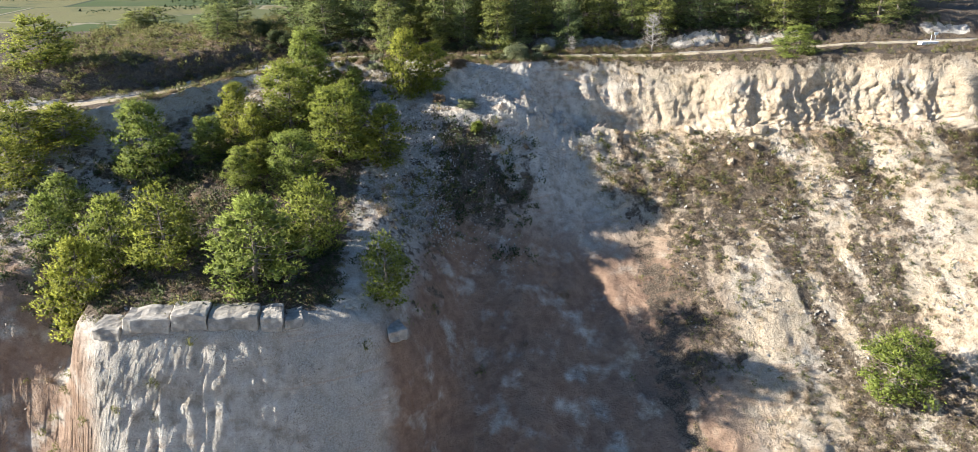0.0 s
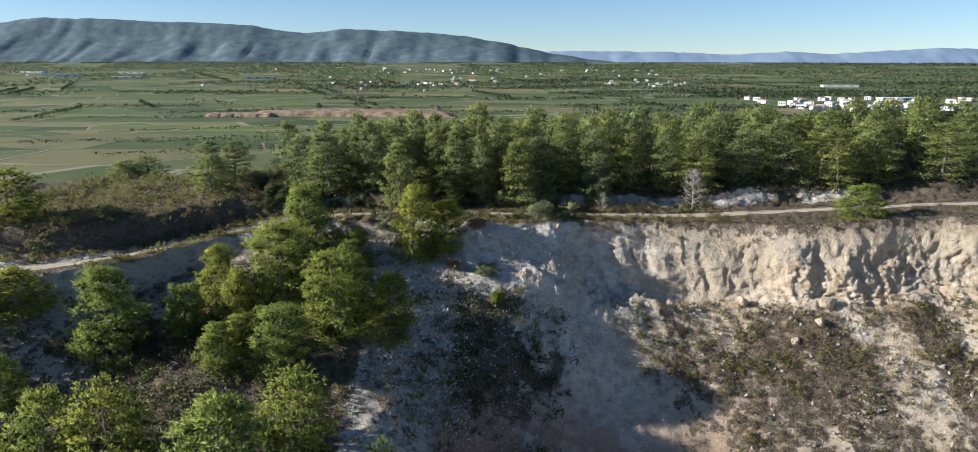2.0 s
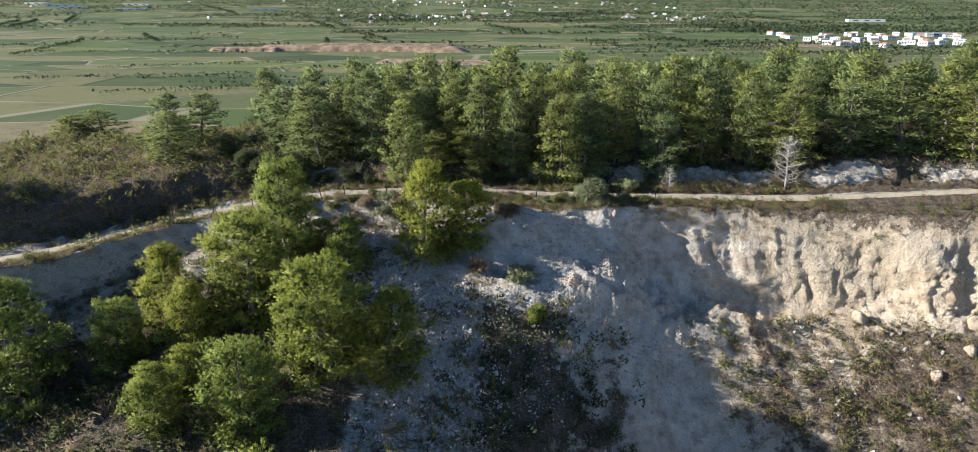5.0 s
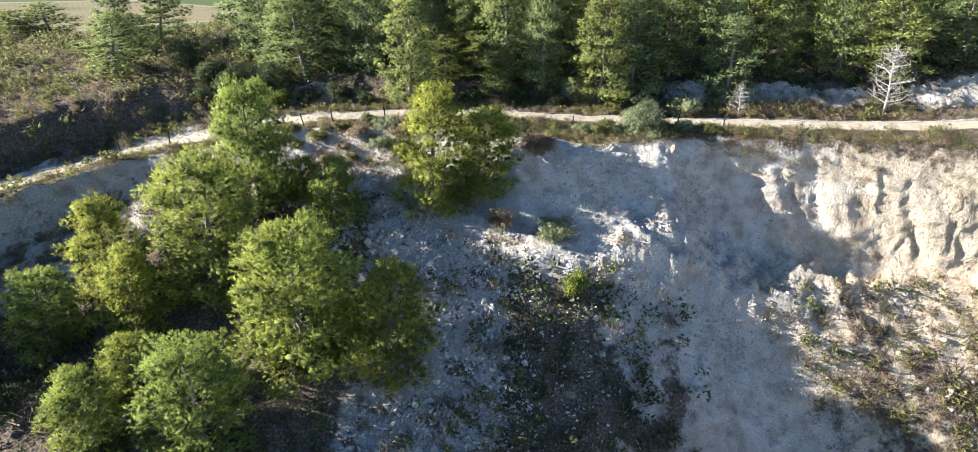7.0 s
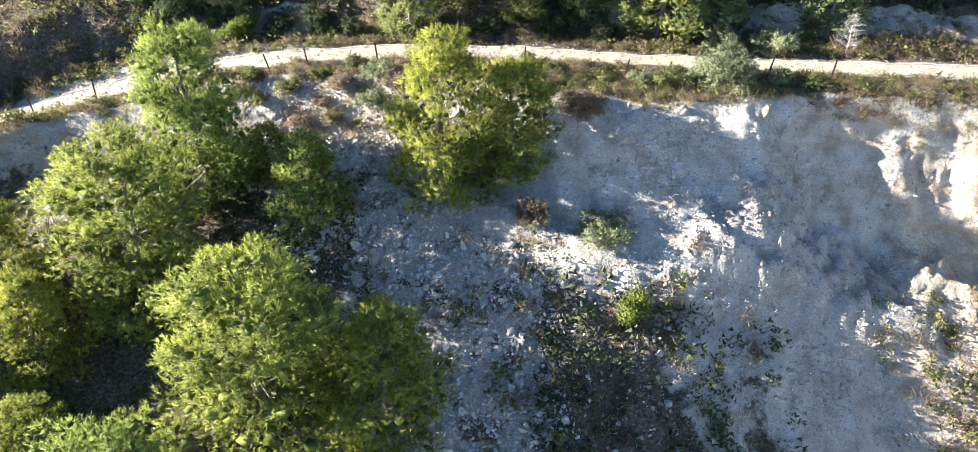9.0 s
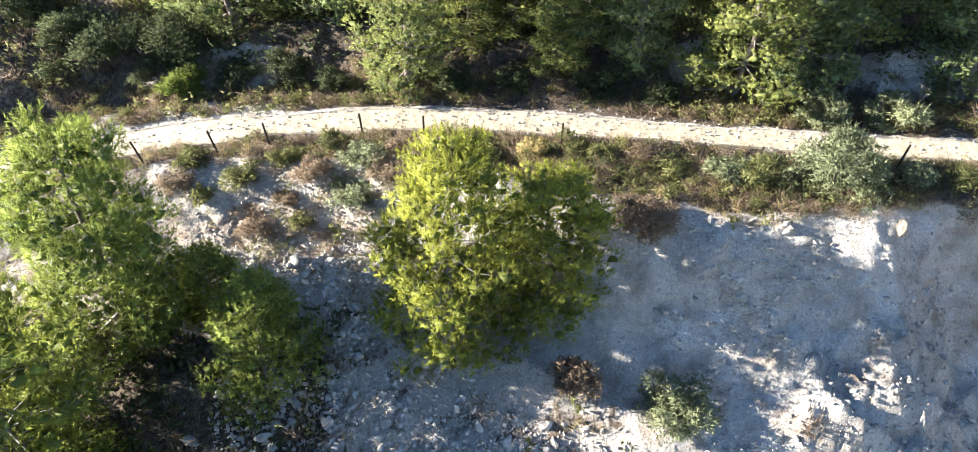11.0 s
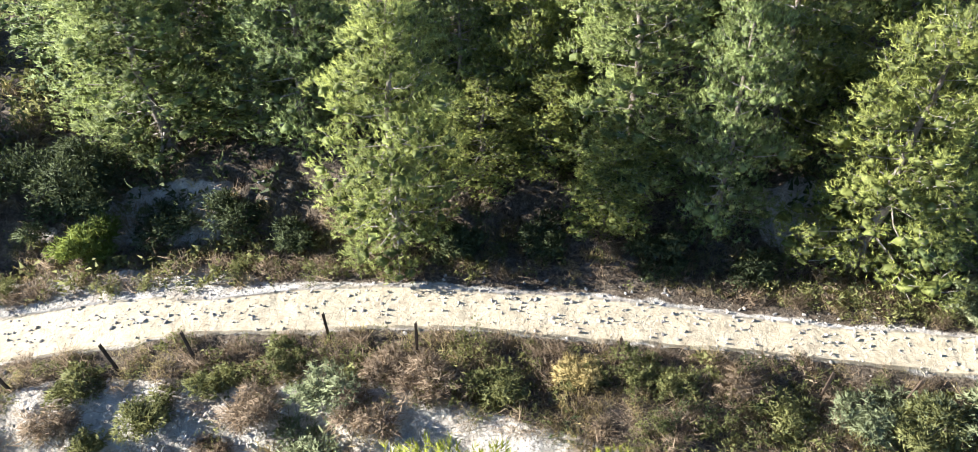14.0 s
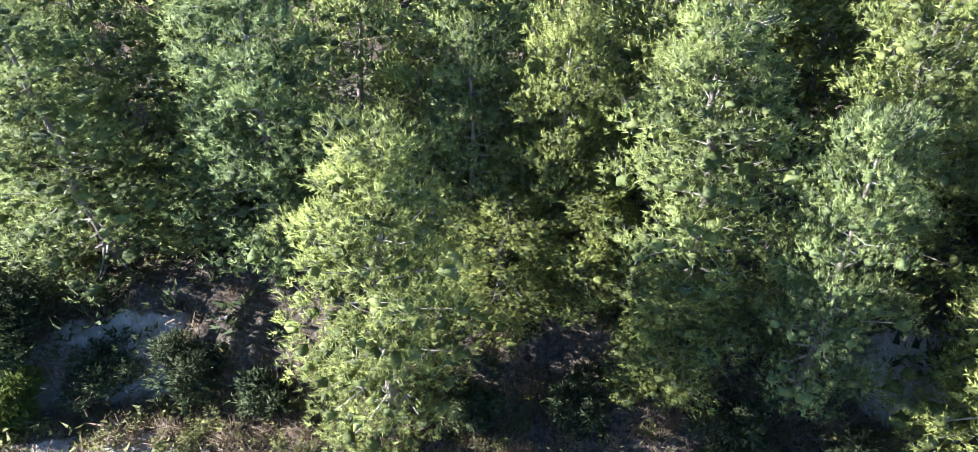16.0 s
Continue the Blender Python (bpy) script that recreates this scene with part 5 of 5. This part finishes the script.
def dead_tree(x, y, h, seed):
    """A leafless grey tree: trunk, branches and twigs."""
    r = np.random.default_rng(seed)
    top = new("dead_tree")
    top.matrix_world = Matrix.Translation((x, y, grounded(x, y))) @ Matrix.Diagonal((h, h, h, 1))
    for name, made in (("trunk", tube([(0, 0, -0.05), (0.01, 0, 0.3), (-0.01, 0.01, 0.65), (0.02, 0, 1.0)], [0.022, 0.017, 0.011, 0.003], 7)),):
        ob = new(name, mesh_from(name, *made, DEAD))
        ob.parent = top
    for i in range(26):
        f = 0.12 + 0.8 * i / 26
        a = i * 2.4 + r.uniform(-0.4, 0.4)
        l = (0.42 - 0.3 * f) * r.uniform(0.7, 1.2)
        p0 = np.array([0, 0, f])
        p1 = p0 + np.array([math.cos(a) * l, math.sin(a) * l, 0.35 * l])
        pieces = [tube([p0, (p0 + p1) / 2 + r.normal(0, 0.012, 3), p1], [0.008, 0.006, 0.002], 5)]
        for k in range(7):
            b = p0 + (p1 - p0) * r.uniform(0.3, 1.0)
            pieces.append(tube([b, b + r.normal(0, 0.05, 3) + np.array([0, 0, 0.02]), b + r.normal(0, 0.085, 3) + np.array([0, 0, 0.03])], [0.0035, 0.0025, 0.001], 3))
        ob = new("branch", mesh_from("branch", *join(pieces), DEAD))
        ob.parent = top
    return tagged(top, "leafless grey dead tree at the forest edge", "tree")


dead_tree(23.0, 111.2, 5.4, 801)
dead_tree(11.6, 110.6, 2.4, 802)


def trough(x, y):
    """A small white box with two rods, on the cliff top."""
    top = new("marker_box")
    top.matrix_world = Matrix.Translation((x, y, grounded(x, y))) @ pose(0, 0, 0, 0, 0, 8)
    for name, (cx, cy, cz), (sx, sy, sz) in (("box", (0, 0, 0.25), (2.4, 0.9, 0.5)), ("rod", (0.3, 0, 0.9), (0.08, 0.08, 1.0)), ("rod", (0.9, 0, 1.0), (0.08, 0.08, 1.2)), ("plate", (0.9, 0, 1.5), (0.6, 0.06, 0.3))):
        bm = bmesh.new()
        bmesh.ops.create_cube(bm, size=1.0)
        bmesh.ops.scale(bm, vec=(sx, sy, sz), verts=bm.verts)
        bmesh.ops.bevel(bm, geom=bm.edges[:], offset=0.02, segments=1, affect="EDGES")
        bmesh.ops.translate(bm, vec=(cx, cy, cz), verts=bm.verts)
        me = bpy.data.meshes.new(name)
        bm.to_mesh(me)
        bm.free()
        me.materials.append(WHITE)
        ob = new(name, me)
        ob.parent = top
    return tagged(top, "small white box with rods on the cliff top", "box")


trough(58.6, 105.0)



# ---- the valley and the hills ----
def ridge(name, y0, depth, profile, material, label, seed, crease):
    """A long hill: crest heights along x, worn by ravines."""
    xs = np.linspace(profile[0][0], profile[-1][0], 260)
    top = np.interp(xs, [p[0] for p in profile], [p[1] for p in profile])
    k = np.exp(-0.5 * (np.arange(-8, 9) / 3.0) ** 2)
    top = np.convolve(np.pad(top, 8, mode="edge"), k / k.sum(), mode="valid")
    vs = np.linspace(-1, 0.4, 34)
    X, V = np.meshgrid(xs, vs)
    T = np.broadcast_to(top, X.shape)
    shape = np.where(V < 0, 1 - np.abs(V) ** 0.75, 1 - 2.2 * V)
    rav = np.abs(lattice(X / 190, V * 1.3, seed=seed)) * 0.6 + np.abs(lattice(X / 80, V * 3, seed=seed + 1)) * 0.4
    body = np.clip(shape, 0, 1)
    Z = VALLEY - 4 + (T - VALLEY) * body * (1 - crease * (1 - body) * (1 - rav) * 2.0) + 5 * fbm(X / 60, V * 8, seed=seed + 5) * body
    Y = y0 + V * depth
    rows, cols = X.shape
    idx = np.arange(rows * cols).reshape(rows, cols)
    faces = np.stack([idx[:-1, :-1], idx[:-1, 1:], idx[1:, 1:], idx[1:, :-1]], -1).reshape(-1, 4)
    return tagged(new(name, mesh_from(name, np.stack([X, Y, Z], -1).reshape(-1, 3), faces, material)), label, "hills", kind="structure")


ridge("backdrop_1", 4450, 800, ((-3600, 150), (-2860, 255), (-2620, 300), (-2250, 296), (-1400, 260), (-1100, 206), (-870, 238), (-310, 214), (60, 152), (350, 88), (900, 20), (1400, -40)), HAZY_HILLS, "long wooded hills behind the plain, haze blue mixed into their green", 900, 0.34)
ridge("backdrop_2", 4800, 600, ((-200, 60), (350, 118), (1000, 112), (1450, 96), (1700, 116), (2000, 102), (2650, 140), (3150, 122), (3700, 150), (4200, 110)), HAZY_HILLS_2, "far hills on the skyline, coloured haze blue", 920, 0.15)

def far_level(x, y):
    return float(height(np.array([float(x)]), np.array([float(y)]))[0])


def house(kind, x, y, w, l, h, turn):
    """A house far off: walls, hipped roof and windows."""
    top = new("house")
    top.matrix_world = Matrix.Translation((x, y, far_level(x, y))) @ pose(0, 0, 0, 0, 0, turn)

    def box(name, cx, cy, cz, sx, sy, sz, material, pull=1.0, parent=top):
        bm = bmesh.new()
        bmesh.ops.create_cube(bm, size=1.0)
        for v in bm.verts:
            if v.co.z > 0:
                v.co.x *= pull if sx >= sy else 0.05 if pull < 1 else 1
                v.co.y *= (0.05 if pull < 1 else 1) if sx >= sy else pull
        bmesh.ops.scale(bm, vec=(sx, sy, sz), verts=bm.verts)
        bmesh.ops.translate(bm, vec=(cx, cy, cz), verts=bm.verts)
        me = bpy.data.meshes.new(name)
        bm.to_mesh(me)
        bm.free()
        me.materials.append(material)
        ob = new(name, me)
        ob.parent = parent
        return ob

    box("wall", 0, 0, h / 2, w, l, h, WHITE)
    if kind == 0:
        box("roof", 0, 0, h + 0.9, w + 0.8, l + 0.8, 1.8, TILES, 0.55)
    else:
        box("roof", 0, 0, h + 0.15, w + 0.3, l + 0.3, 0.3, GREYROOF if kind == 2 else WHITE)
    for k in range(3):
        box("window", (k - 1) * w * 0.3, -l / 2 - 0.02, h * 0.6, w * 0.13, 0.1, h * 0.3, GLASS)
    return tagged(top, ("white rendered house with a terracotta roof", "white flat-roofed house in the village", "low pale shed with a sheet roof")[kind], "house", "houses in the valley")


deal = random.Random(21)
models = [house(0, 470, 1180, 14, 10, 6, 8), house(1, 492, 1215, 12, 10, 6.5, -10), house(0, 520, 1160, 11, 12, 5, 25), house(2, -1520, 2700, 90, 24, 6, 3)]
for i in range(90):
    u = deal.random()
    x, y = 455 + 420 * u + deal.uniform(-12, 12), 1190 + 380 * deal.random() ** 1.2 - 60 * u
    copy_thing(models[deal.choice((0, 1, 1, 2))], Matrix.Translation((x, y, far_level(x, y))) @ pose(0, 0, 0, 0, 0, deal.uniform(-40, 40)))
for i in range(110):
    x = deal.choice((deal.gauss(-330, 130), deal.gauss(420, 110), deal.uniform(-1700, 300), deal.gauss(-150, 90)))
    y = deal.choice((deal.gauss(2250, 120), deal.gauss(3000, 150), deal.uniform(1800, 3400)))
    copy_thing(models[deal.choice((0, 1, 0, 2))], Matrix.Translation((x, y, far_level(x, y))) @ pose(0, 0, 0, 0, 0, deal.uniform(-50, 50)) @ Matrix.Scale(0.8, 4))
for x, y in ((-1420, 2600), (-1300, 2800), (-1680, 2850), (-1180, 2500), (900, 2100), (-760, 2500), (760, 1500)):
    copy_thing(models[3], Matrix.Translation((x, y, far_level(x, y))) @ pose(0, 0, 0, 0, 0, deal.uniform(-12, 12)))


def far_woods():
    """Trees and hedges of the plain, joined."""
    r = np.random.default_rng(31)
    pts = []
    n = 42000
    x = r.uniform(-2600, 2600, n)
    y = 330 + 3800 * r.random(n) ** 0.6
    keep = (np.abs(x) < 0.72 * y + 60) & (fbm(x / 260, y / 420, octaves=4, seed=91) > 0.12 - 0.34 * fade(1400, 2800, y))
    keep &= ~((x > 430) & (x < 900) & (y > 1080) & (y < 1480) & (r.random(n) < 0.8))
    keep &= (y > 1250) | (r.random(n) < 0.12)
    pts.append(np.stack([x[keep], y[keep]], 1))
    # the belt of pines behind the village, and hedge lines between the fields
    m = 1500
    pts.append(np.stack([r.uniform(420, 1200, m), r.normal(1700, 90, m)], 1))
    for _ in range(95):
        cy = r.uniform(420, 2400)
        cx, a, l = r.uniform(-0.7, 0.5) * cy, r.choice([0.12, 0.35, 0.35, 1.92]) + r.normal(0, 0.08), r.uniform(60, 260) * (0.6 + cy / 1500)
        u = np.arange(0, l, 3.0)
        pts.append(np.stack([cx + u * math.cos(a), cy + u * math.sin(a)], 1) + r.normal(0, 0.8, (len(u), 2)))
    p = np.concatenate(pts)
    s = r.uniform(3.0, 6.5, len(p)) * (0.6 + 0.6 * fade(700, 1500, p[:, 1]))
    k = 6
    ball = r.normal(0, 1, (len(p), k, 3))
    ball[..., 2] = np.abs(ball[..., 2])
    ball /= np.linalg.norm(ball, axis=2)[..., None]
    cen = np.concatenate([p, height(p[:, 0], p[:, 1])[:, None]], 1)[:, None] + (ball * np.array([0.45, 0.45, 0.5]) + np.array([0, 0, 0.35])) * s[:, None, None]
    scale = np.repeat(s, k)[:, None]
    c, o = cen.reshape(-1, 3), ball.reshape(-1, 3)
    way = o + r.normal(0, 0.5, o.shape)
    side = np.cross(way, r.normal(0, 1, o.shape))
    side /= np.linalg.norm(side, axis=1)[:, None]
    v = np.stack([c - side * 0.3 * scale, c + side * 0.3 * scale, c + way * 0.28 * scale], 1).reshape(-1, 3)
    t = np.arange(len(v)).reshape(-1, 3)
    return tagged(new("far_woods", leafy_mesh("far_woods", v, t, np.repeat(o, 3, 0), FAR_WOOD)), "dark green woods and hedges across the plain", "woods", kind="stuff")


far_woods()


def earth_cut(x, y, w, h, turn, seed):
    """A bare terrace cut into the fields."""
    u, v = np.meshgrid(np.linspace(-0.5, 0.5, 60), np.linspace(0, 1, 14))
    top = h * fade(0.1, 0.35, v) * fade(0.5, 0.42, np.abs(u)) * fade(1.0, 0.75, v)
    z = VALLEY - 0.5 + top + 0.5 * fbm(u * 30, v * 6, seed=seed)
    pts = np.stack([u * w, (v - 0.3) * 46 + 8 * fbm(u * 5, v, seed=seed + 1), z], -1).reshape(-1, 3)
    i = np.arange(u.size).reshape(u.shape)
    f = np.stack([i[:-1, :-1], i[:-1, 1:], i[1:, 1:], i[1:, :-1]], -1).reshape(-1, 4)
    ob = new("earth_bank", mesh_from("earth_bank", pts, f, EARTH))
    ob.matrix_world = Matrix.Translation((x, y, 0)) @ pose(0, 0, 0, 0, 0, turn)
    return tagged(ob, "bare orange earth bank cut into the fields", "earth bank")


earth_cut(-190, 1010, 280, 7, -4, 41)
earth_cut(-170, 1075, 200, 6, -2, 42)
earth_cut(-80, 830, 130, 3, -6, 43)
earth_cut(-330, 1000, 90, 5, 6, 44)
